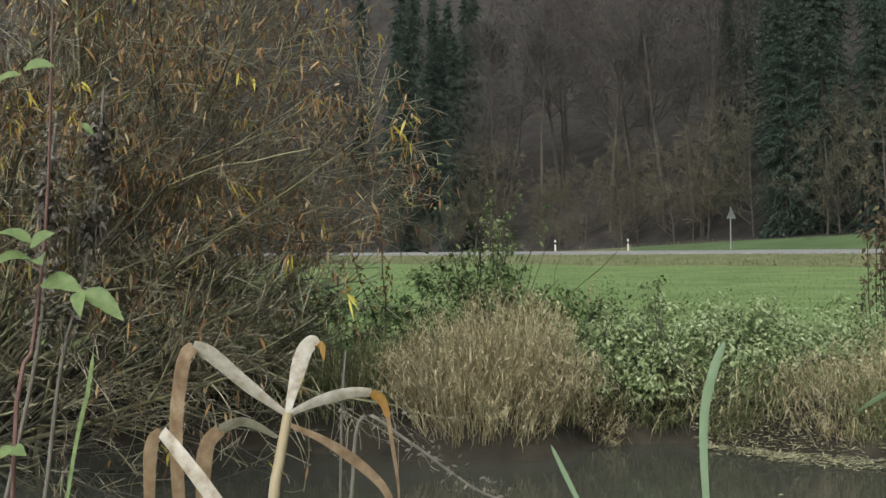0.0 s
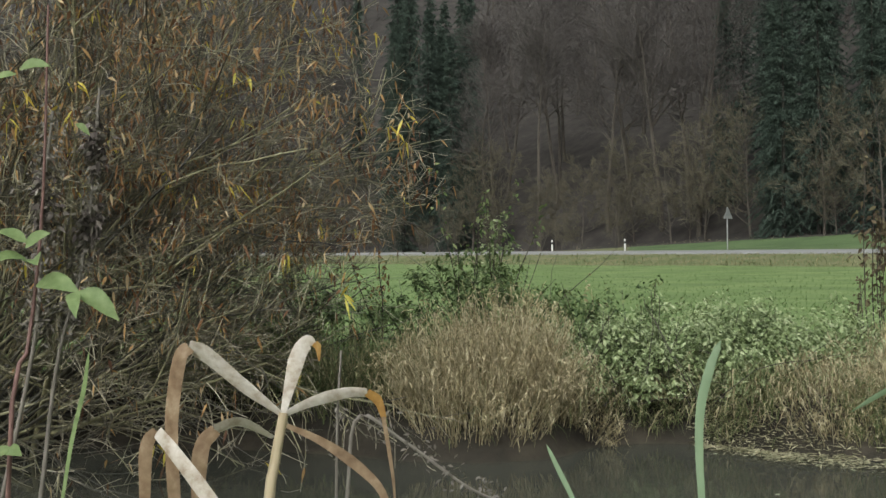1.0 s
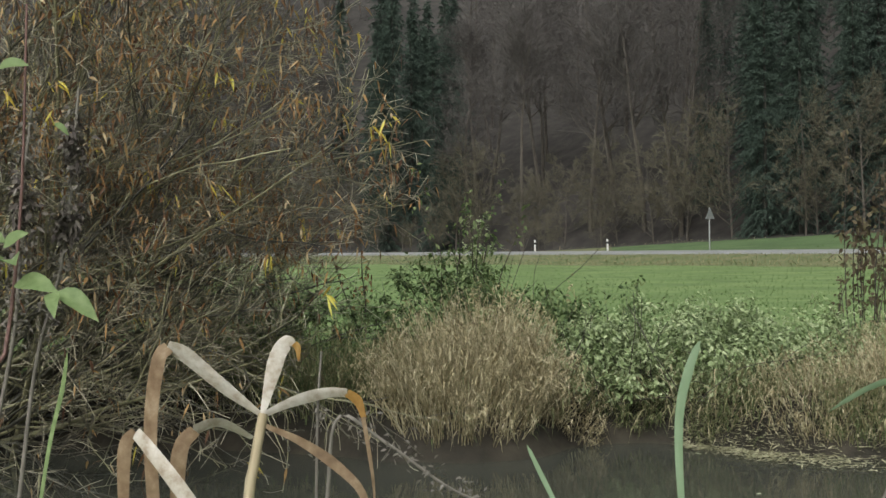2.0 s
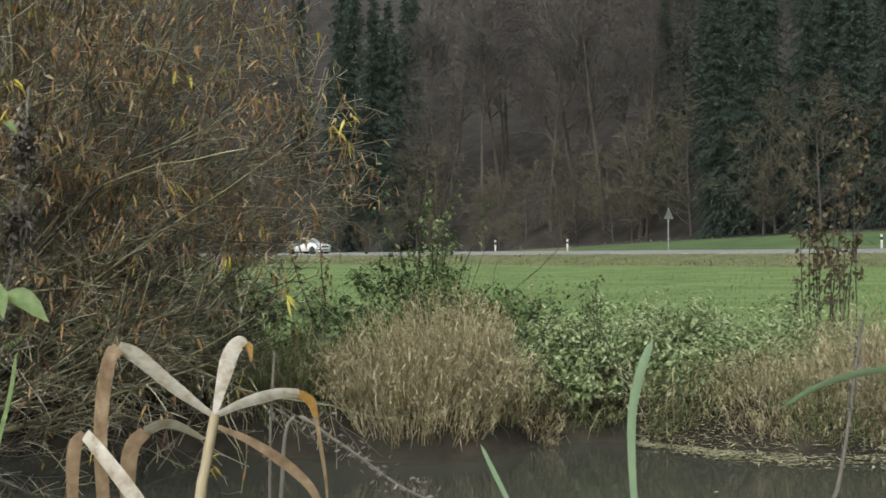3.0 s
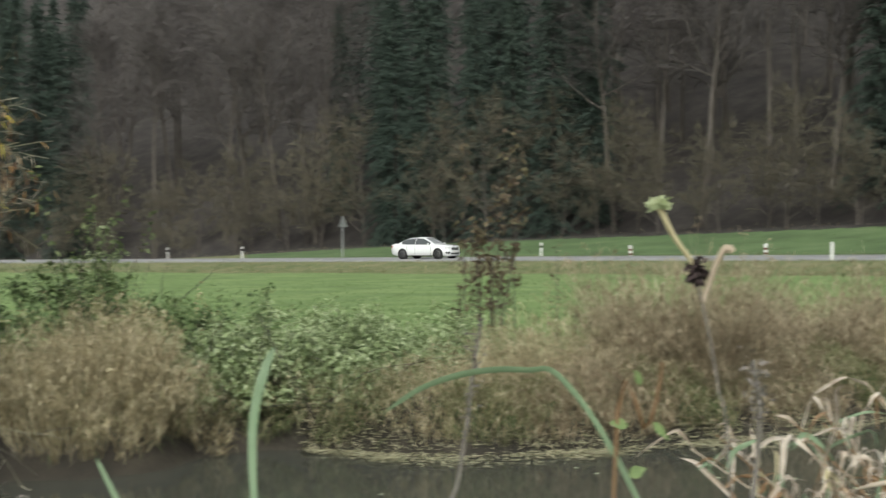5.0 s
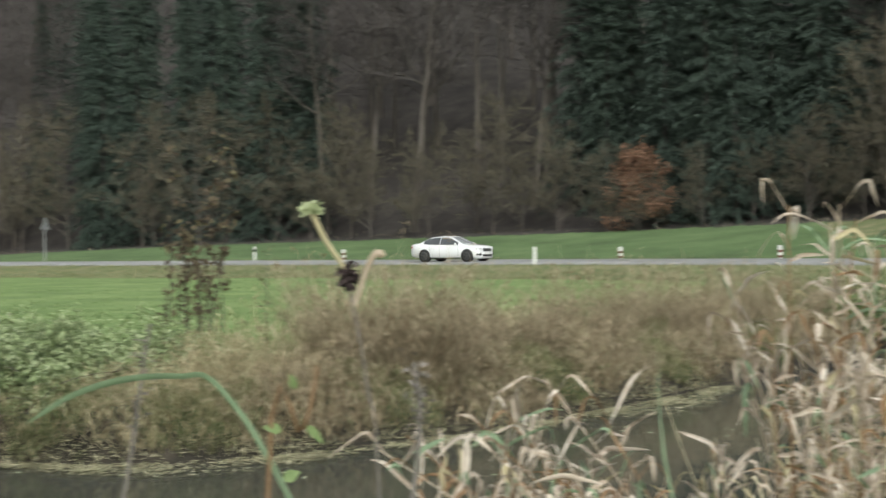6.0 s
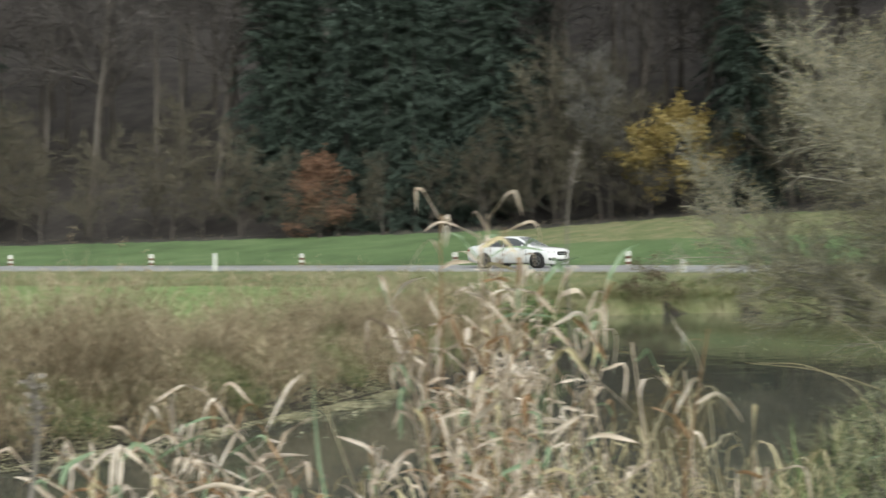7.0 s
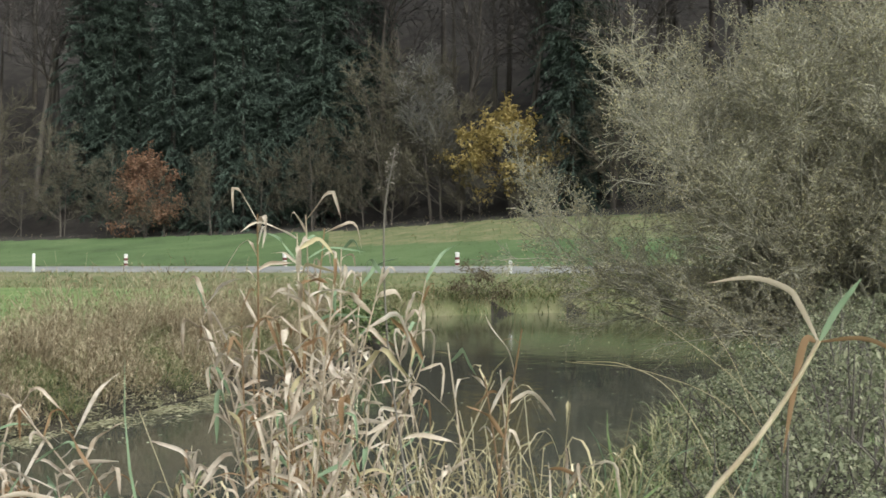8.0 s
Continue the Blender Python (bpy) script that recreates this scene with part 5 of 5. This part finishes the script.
def kinked(p, a, L, e0, e1, fold_at, k=9):
    """A leaf's line from p: nearly straight at e0 degrees, then folded over to e1 at the share fold_at."""
    pts = [np.array(p, float)]
    for i in range(k - 1):
        u = (i + 0.5) / (k - 1)
        w = min(1.0, max(0.0, (u - fold_at) / 0.22 + 0.5))
        e = radians(e0 + (e1 - e0) * w * w * (3 - 2 * w) - 12 * u)
        aa = a + 0.35 * math.sin(4 * u + L * 40)
        pts.append(pts[-1] + L / (k - 1) * np.array([math.sin(aa) * math.cos(e), math.cos(aa) * math.cos(e), math.sin(e)]))
    return pts


M_reed_pale = material("bleached_reed", [(0.25, 0.185, 0.13), (0.42, 0.345, 0.27), (0.58, 0.51, 0.43), (0.74, 0.69, 0.62)], 0.6, 30, 5, object_random=0.35, through_light=0.3)


def reed_stand():
    """The stand of withered reeds on the near bank, each with its own leaves."""
    r = random.Random(21)
    spots = []
    for i in range(30):
        spots.append((r.gauss(50.9, 1.35), r.uniform(2.5, 3.1), 0.62 + 0.46 * r.random() ** 1.2, 1, 0))
    for i in range(20):
        spots.append((r.uniform(34, 46.5), r.uniform(2.4, 3.1), r.uniform(0.40, 0.64), 1, 0))
    for i in range(12):
        spots.append((r.uniform(42.0, 49.0), r.uniform(2.3, 2.9), r.uniform(0.60, 0.80), 1, r.uniform(0.25, 0.55)))
    for i in range(7):
        spots.append((r.uniform(56.0, 62.0), r.uniform(2.5, 2.9), r.uniform(0.62, 0.98), 0, 0))
    for i in range(30):
        spots.append((r.uniform(37, 62), r.uniform(2.0, 2.8), r.uniform(0.42, 0.62), 1, 0))
    for az, d, tall, thick, bow in spots:
        x, y = d * math.sin(radians(az)), d * math.cos(radians(az))
        z0 = on_ground(x, y) - 0.03
        top = 0.46 + tall * 1.2
        lx, ly = r.gauss(0, 0.08) - bow * math.cos(radians(az)), r.gauss(0, 0.08) + bow * math.sin(radians(az))
        t = thing("reed", pose(0, 0, 0), "withered straw-coloured reed with curled leaves", "reed", "reeds on the near bank")
        pts = [(x, y, z0), (x + lx * 0.3, y + ly * 0.3, z0 + (top - z0) * 0.4), (x + lx * 0.75, y + ly * 0.75, z0 + (top - z0) * 0.75), (x + lx * 1.2, y + ly * 1.2, top)]
        line = curve(pts, 16)
        part("stem", stalk(pts, 0.0032, 0.0016, 5, 12), M_reed_brown if r.random() < 0.4 else M_reed, t)
        n = r.randint(19, 24) if thick else r.randint(6, 8)
        a = r.uniform(0, 6.28)
        for i in range(n):
            j = (0.22 + 0.78 * ((i + 0.5) / n) ** 0.8) * 15
            p = line[int(min(j, 14))] * (1 - j % 1) + line[int(min(j, 14)) + 1] * (j % 1)
            a += 2.4 + r.uniform(-0.7, 0.7)
            L = r.uniform(0.06, 0.17)
            pale = r.random()
            m = M_reed_pale if pale < 0.72 else M_straw if pale < 0.77 else M_reed_brown if pale < 0.90 else M_reed_green
            e0 = r.uniform(15, 78)
            e1 = r.choice((r.uniform(-95, -55), r.uniform(-60, -20), e0 - 25))
            part("leaf", long_leaf(kinked(p, a, L, e0, e1, r.uniform(0.25, 0.8)), r.uniform(0.0055, 0.0125), (math.sin(a) + r.gauss(0, 0.5), math.cos(a) + r.gauss(0, 0.5), 0.8), k=12, twist=r.uniform(-2.4, 2.4), fold=r.uniform(0.2, 0.8)), m, t)


reed_stand()


def green_blades(x, y, h, n, label):
    t = thing("grass_tuft", pose(x, y, on_ground(x, y)), label, "grass")
    for i in range(n):
        a = rng.uniform(0, 6.28)
        ln = arching((rng.normal(0, 0.05), rng.normal(0, 0.05), -0.02), a, h * rng.uniform(0.7, 1.1), 88, rng.uniform(20, 70))
        part("blade", long_leaf(ln, rng.uniform(0.008, 0.014), (math.sin(a), math.cos(a), 0.5), k=10), M_fresh if i % 2 else M_reed_green, t)


green_blades(2.55, 1.95, 0.8, 5, "fresh green reed shoots among the withered reeds")
green_blades(3.9, 1.95, 0.62, 7, "fresh green grass tuft by the water")
green_blades(2.15, 2.15, 0.75, 4, "fresh green reed shoots among the withered reeds")
green_blades(1.75, 1.7, 0.95, 3, "fresh green reed shoots among the withered reeds")
green_blades(4.3, 1.6, 0.6, 6, "fresh green grass tuft by the water")


# withered grass at the feet of the reeds
tuft(2.05, 1.8, 0.65, 0.35, 1.02, 900, "tangle of withered grass at the reeds' feet", M_straw, (0.1, 0.7), (0.4, 1.1), 0.009, k=7)
tuft(2.65, 1.5, 0.45, 0.35, 0.92, 600, "tangle of withered grass at the reeds' feet", M_straw, (0.1, 0.7), (0.4, 1.1), 0.008, k=7)
tuft(1.65, 2.2, 0.5, 0.3, 1.0, 700, "tangle of withered grass at the reeds' feet", M_reed, (0.1, 0.7), (0.4, 1.1), 0.009, k=7)
tuft(3.3, 1.15, 0.5, 0.5, 0.6, 300, "withered grass among the herbs", M_grass, (0.1, 0.6), (0.3, 1.0), 0.008, k=7)

# herbs on the near bank beside the pond
for hx, hy, hr, hh, count in ((3.6, 1.0, 0.55, 0.60, 1100), (4.4, 1.55, 0.6, 0.55, 1200), (4.7, 0.95, 0.6, 0.72, 1300), (5.7, 1.9, 0.75, 0.62, 1500), (5.9, 1.2, 0.7, 0.75, 1400), (7.2, 2.5, 0.9, 0.62, 1700),
                              (7.4, 1.7, 0.8, 0.78, 1500), (8.9, 3.3, 1.0, 0.62, 1800), (9.2, 2.3, 0.9, 0.8, 1600), (10.9, 3.9, 1.1, 0.75, 1900), (12.9, 4.3, 1.2, 0.9, 2000), (15.2, 4.9, 1.4, 1.0, 2200), (11.5, 2.9, 1.2, 0.9, 1500), (4.9, 2.2, 0.55, 0.30, 800), (6.3, 2.75, 0.65, 0.30, 900), (7.9, 3.4, 0.75, 0.30, 1000), (10.2, 4.35, 0.8, 0.3, 1100), (4.0, 2.05, 0.5, 0.3, 700)):
    # the patches keep back from the water
    hx, hy = hx * 0.9994 + hy * 0.0349, hy * 0.9994 - hx * 0.0349
    bramble(hx, hy, hr, hr * 0.8, hh * 0.95, "grey-green herbs with small pale leaves on the bank", int(count * 2.6), 0.020 + 0.0014 * hx, M_herb, "herb_patch", canes=110)
for wx, wy, wh, wc in ((3.9, 1.25, 0.75, 4), (4.9, 1.4, 0.85, 5), (5.6, 1.55, 0.8, 4), (6.6, 1.9, 0.9, 5), (7.9, 2.3, 0.95, 5), (4.3, 0.9, 0.8, 4), (9.8, 3.0, 1.0, 6)):
    weed(wx, wy, wh, wc, "dry grey weed stalks with pale leaves", "weed_stalk", 0.035, M_grey_stalk, M_herb)


def fallen_culm(a, b, r=0.0026):
    t = thing("grass_culm", pose(0, 0, 0), "long dry culm leaning over the water", "grass", "culms leaning over the water")
    mid = ((a[0] + b[0]) / 2, (a[1] + b[1]) / 2, (a[2] + b[2]) / 2 + 0.07)
    part("culm", stalk([(a[0] + 0.15, a[1] - 0.25, max(on_ground(a[0] + 0.15, a[1] - 0.25) - 0.02, -0.3)), a, mid, b], r, r * 0.4, 4, 16), M_straw, t)


for a, b in (((6.617, 2.52, 0.9), (6.277, 3.319, 1.457)), ((5.656, 2.217, 0.926), (5.319, 2.944, 1.155)), ((7.166, 2.498, 0.918), (6.874, 3.263, 1.614)), ((4.663, 2.015, 1.064), (4.482, 2.4, 1.238)), ((6.157, 2.275, 0.784), (6.084, 2.579, 1.354))):
    fallen_culm(a, b)


# ---------------------------------------------------------------- plants close before the camera
def leafy_herb():
    """A thin reddish stem with a few fresh green leaves."""
    t = thing("leafy_stem", pose(0, 0, 0), "thin reddish stem with fresh green leaves", "plant")
    part("stem", stalk([(-0.445, 1.18, 0.42), (-0.427, 1.204, 1.409), (-0.412, 1.23, 1.564), (-0.399, 1.236, 1.706), (-0.391, 1.234, 1.90)], 0.003, 0.0012), M_redstem, t)
    for p, d, s in (((-0.400, 1.20, 1.640), (0.05, -0.1, 0.01), 0.045), ((-0.405, 1.20, 1.645), (-0.05, -0.05, -0.01), 0.045), ((-0.398, 1.18, 1.655), (0.04, 0.0, 0.03), 0.030), ((-0.392, 1.19, 1.618), (0.06, -0.02, 0.0), 0.050),
                    ((-0.347, 1.16, 1.612), (0.02, -0.05, -0.035), 0.034), ((-0.345, 1.165, 1.612), (0.06, -0.01, -0.03), 0.048), ((-0.392, 1.15, 1.822), (0.05, 0.0, 0.012), 0.030), ((-0.395, 1.15, 1.818), (-0.05, 0.0, -0.02), 0.035),
                    ((-0.352, 1.19, 1.775), (0.03, 0.0, -0.02), 0.017), ((-0.42, 1.18, 1.455), (0.03, -0.03, 0.01), 0.036), ((-0.415, 1.19, 1.46), (-0.04, -0.02, -0.02), 0.036), ((-0.40, 1.19, 1.66), (-0.06, 0.0, 0.02), 0.04)):
        q, dv = np.array(p), unit(np.array(d, float))
        part("leaf", long_leaf([q, q + dv * s * 0.5 + np.array([0, 0, 0.05 * s]), q + dv * s - np.array([0, 0, 0.12 * s])], s * 0.44, (0.15, -0.7, 0.8), ((0, 0.12), (0.2, 0.8), (0.4, 1.0), (0.7, 0.7), (1, 0.03)), 12, 0.5, 0.45), M_fresh, t)


M_redstem = material("reddish_stem", [(0.10, 0.055, 0.05), (0.16, 0.09, 0.08)], 0.6, 40, 3)
leafy_herb()


M_withered = material("withered_flower", [(0.035, 0.028, 0.026), (0.075, 0.062, 0.056), (0.16, 0.14, 0.125)], 0.9, 60, 4, island=0.8)


def dead_flower(points, r, label, fuzz, size, category="weed", heads=()):
    t = thing("dead_stalk", pose(0, 0, 0), label, category)
    g = points[0]
    run = unit(np.array(points[0], float) - np.array(points[1], float))
    near = tuple(np.array(g) + run * 0.16)
    part("stalk", stalk([(near[0], near[1] - 0.03, on_ground(g[0], g[1]) - 0.02), near] + list(points), r, r * 0.55, 6, 30), M_grey_stalk, t)
    P = curve(points, 40)
    P = P[int(40 * fuzz[0]):int(40 * fuzz[1])]
    n = len(P) * fuzz[2]
    pos = np.repeat(P, fuzz[2], 0) + rng.normal(0, size, (n, 3)) * [1, 1, 1.3]
    part("seed_head", leaves(pos, rng.normal(0, 1, pos.shape), 0.007, 0.003, k=3), M_grey_stalk, t, "grey fluffy seed head")
    for hx, hy, hz, tall in heads:
        pos = np.array([[hx, hy, hz]]) + rng.normal(0, 1, (170, 3)) * [0.0065, 0.0065, tall]
        part("withered_head", leaves(pos, rng.normal(0, 1, pos.shape), 0.011, 0.005, k=4, bend=0.5), M_withered, t, "brown-grey shrivelled flower head")
    return t


dead_flower([(-0.470, 1.28, 1.35), (-0.425, 1.285, 1.56), (-0.418, 1.29, 1.69), (-0.405, 1.29, 1.80)], 0.003, "grey dead stalk with a withered flower head", (0.35, 0.98, 26), 0.0085, heads=((-0.414, 1.288, 1.705, 0.022),))
dead_flower([(-0.428, 1.307, 1.388), (-0.416, 1.332, 1.532), (-0.388, 1.345, 1.655), (-0.370, 1.342, 1.83)], 0.003, "grey dead stalk with a withered flower head", (0.4, 0.95, 24), 0.0075, heads=((-0.384, 1.343, 1.68, 0.009), (-0.376, 1.343, 1.765, 0.016)))
dead_flower([(-0.102, 1.172, 1.35), (-0.100, 1.186, 1.487), (-0.096, 1.192, 1.552)], 0.0022, "thin grey dead stalk", (0.3, 0.6, 3), 0.004)
dead_flower([(-0.092, 1.18, 1.40), (-0.081, 1.186, 1.487), (-0.037, 1.185, 1.465), (0.023, 1.178, 1.422), (0.060, 1.174, 1.405)], 0.0026, "grey dead stalk hanging over with seed tufts", (0.35, 0.95, 6), 0.006)
dead_flower([(2.077, 1.382, 1.10), (2.078, 1.447, 1.446), (2.077, 1.460, 1.718), (2.084, 1.436, 1.875)], 0.003, "tall grey dead stalk among the reeds", (0.82, 1.0, 16), 0.007)
dead_flower([(0.500, 1.30, 1.395), (0.512, 1.302, 1.46), (0.520, 1.302, 1.52), (0.53, 1.302, 1.575)], 0.0028, "brown dead stalk near the camera", (0.3, 0.9, 3), 0.006)
dead_flower([(0.683, 0.994, 1.38), (0.699, 0.998, 1.485), (0.698, 1.007, 1.545)], 0.0035, "grey dead stalk near the camera", (0.45, 0.98, 6), 0.005)


def wild_carrot():
    t = thing("wild_flower", pose(0, 0, 0), "bent dry stem with a pale green flower head", "flower")
    part("lower_stem", stalk([(0.56, 0.77, 0.42), (0.545, 0.79, 1.40), (0.540, 0.805, 1.55), (0.532, 0.818, 1.625)], 0.0009, 0.0009), M_grey_stalk, t)
    part("stem", stalk([(0.532, 0.818, 1.625), (0.529, 0.821, 1.640), (0.517, 0.827, 1.660), (0.507, 0.831, 1.682)], 0.0014, 0.0024), M_straw, t)
    n = 260
    a, q = rng.uniform(0, 6.28, n), np.sqrt(rng.random(n)) * 0.0066
    pos = np.stack([0.506 + q * np.cos(a), 0.831 + q * np.sin(a), 1.684 + rng.normal(0, 0.0016, n)], -1)
    part("flower_head", leaves(pos, rng.normal(0, 0.5, pos.shape) + [0, 0, 1], 0.006, 0.004, k=3), M_flower, t, "pale green flower head")
    pos = np.array([[0.531, 0.818, 1.634]]) + rng.normal(0, 0.0021, (160, 3)) * [1, 1, 1.8]
    part("dead_bud", leaves(pos, rng.normal(0, 1, pos.shape), 0.008, 0.004, k=3), M_dark_bud, t, "dark withered bud")
    part("side_stem", stalk([(0.535, 0.815, 1.61), (0.545, 0.812, 1.640), (0.553, 0.81, 1.652), (0.557, 0.81, 1.648)], 0.0022, 0.003, 6, 10), M_reed, t)


M_dark_bud = material("dark_withered_bud", [(0.025, 0.018, 0.018), (0.06, 0.04, 0.04)], 0.9, 60, 3, island=0.5)
wild_carrot()
bud = thing("dead_stalk", pose(0, 0, 0), "dead stalk with green leaves near the camera", "weed")
part("stalk", stalk([(0.47, 0.87, 0.42), (0.487, 0.876, 1.453), (0.516, 0.872, 1.507), (0.526, 0.871, 1.539), (0.530, 0.872, 1.56)], 0.0018, 0.0012, 6, 18), M_reed_brown, bud)
for p, d in (((0.512, 0.874, 1.542), (-0.2, 0, 0.5)), ((0.520, 0.870, 1.512), (0.4, -0.2, -0.4)), ((0.500, 0.875, 1.510), (-0.8, 0, 0.3)), ((0.50, 0.872, 1.47), (0.5, 0, 0.3))):
    part("leaf", leaves(np.array([p]), np.array([d], float), 0.017, 0.011, np.array([[0.3, -0.8, 0.4]]), 0.2, 7), M_fresh, bud)


# ---------------------------------------------------------------- on the water and at the inlet's end
def float_mat(n, keep, name, label):
    x, y = rng.uniform(1.5, 14, n), rng.uniform(8, 14, n)
    dp = pond_distance(x, y)
    ok = keep(x, y, dp)
    x, y = x[ok], y[ok]
    pos = np.stack([x, y, np.maximum(height(x, y), 0) + 0.006 + rng.random(len(x)) * 0.03], -1)
    d = rng.normal(0, 1, pos.shape) * [1, 1, 0.12]
    return single(name, leaves(pos, d, rng.uniform(0.03, 0.10, len(x)), rng.uniform(0.008, 0.018, len(x)), rng.normal(0, 0.3, pos.shape) + [0, 0, 1], 0.02, 3), M_mat, label, "water plants", kind="stuff")


float_mat(420000, lambda x, y, dp: (dp < 0.35) & (dp > -0.45 - 0.25 * np.sin(x * 2.3) - 0.25 * (np.abs(x - 9.2) < 1.2)) & (x > 2.1) & (x < 11) & (rng.random(len(x)) < np.exp(np.minimum(dp, 0) / 0.22) * (0.6 + 0.4 * np.sin(x * 4.3 + y * 3))), "floating_weed", "mat of floating dead weed along the bank")
bramble(31.6, 21.6, 1.3, 1.0, 1.25, "dark leafless shrub at the end of the inlet", 1600, 0.10, M_deadleaf, "inlet_shrub")
bramble(16.4, 13.6, 0.9, 0.7, 0.75, "dark green sedge tussock at the bank's corner", 1800, 0.10, M_bramble, "sedge_tussock")
flecks = single("floating_leaves", leaves(np.stack([rng.uniform(2, 26, 260), rng.uniform(5.5, 13, 260), np.full(260, 0.005)], -1), rng.normal(0, 1, (260, 3)) * [1, 1, 0.05], 0.05, 0.03, np.tile([[0.02, 0.0, 1.0]], (260, 1)), 0.0, 4), M_flower, "pale fallen leaves floating on the pond", "leaf", kind="stuff")


# ---------------------------------------------------------------- what moves
def motions():
    """The car drives along its lane; its wheels roll with it."""
    rows = []
    for i in range(33):
        t = i * 0.25
        j = int(np.argmin(np.abs(WAY[:, 0] - t - np.interp(t, [5.5, 6, 6.5, 7, 7.5], [0, 0.01, 0, 0.018, 0]))))
        rows.append((t, pose(WAY[j, 1], WAY[j, 2], 1.268, 0, 1.1, -math.degrees(WAY[j, 3]))))
    walk(car, rows)
    for wheel, x, y in car_wheels:
        walk(wheel, [(i / 30, pose(x, y, 0.333, -62.0 * i)) for i in range(241)])


motions()
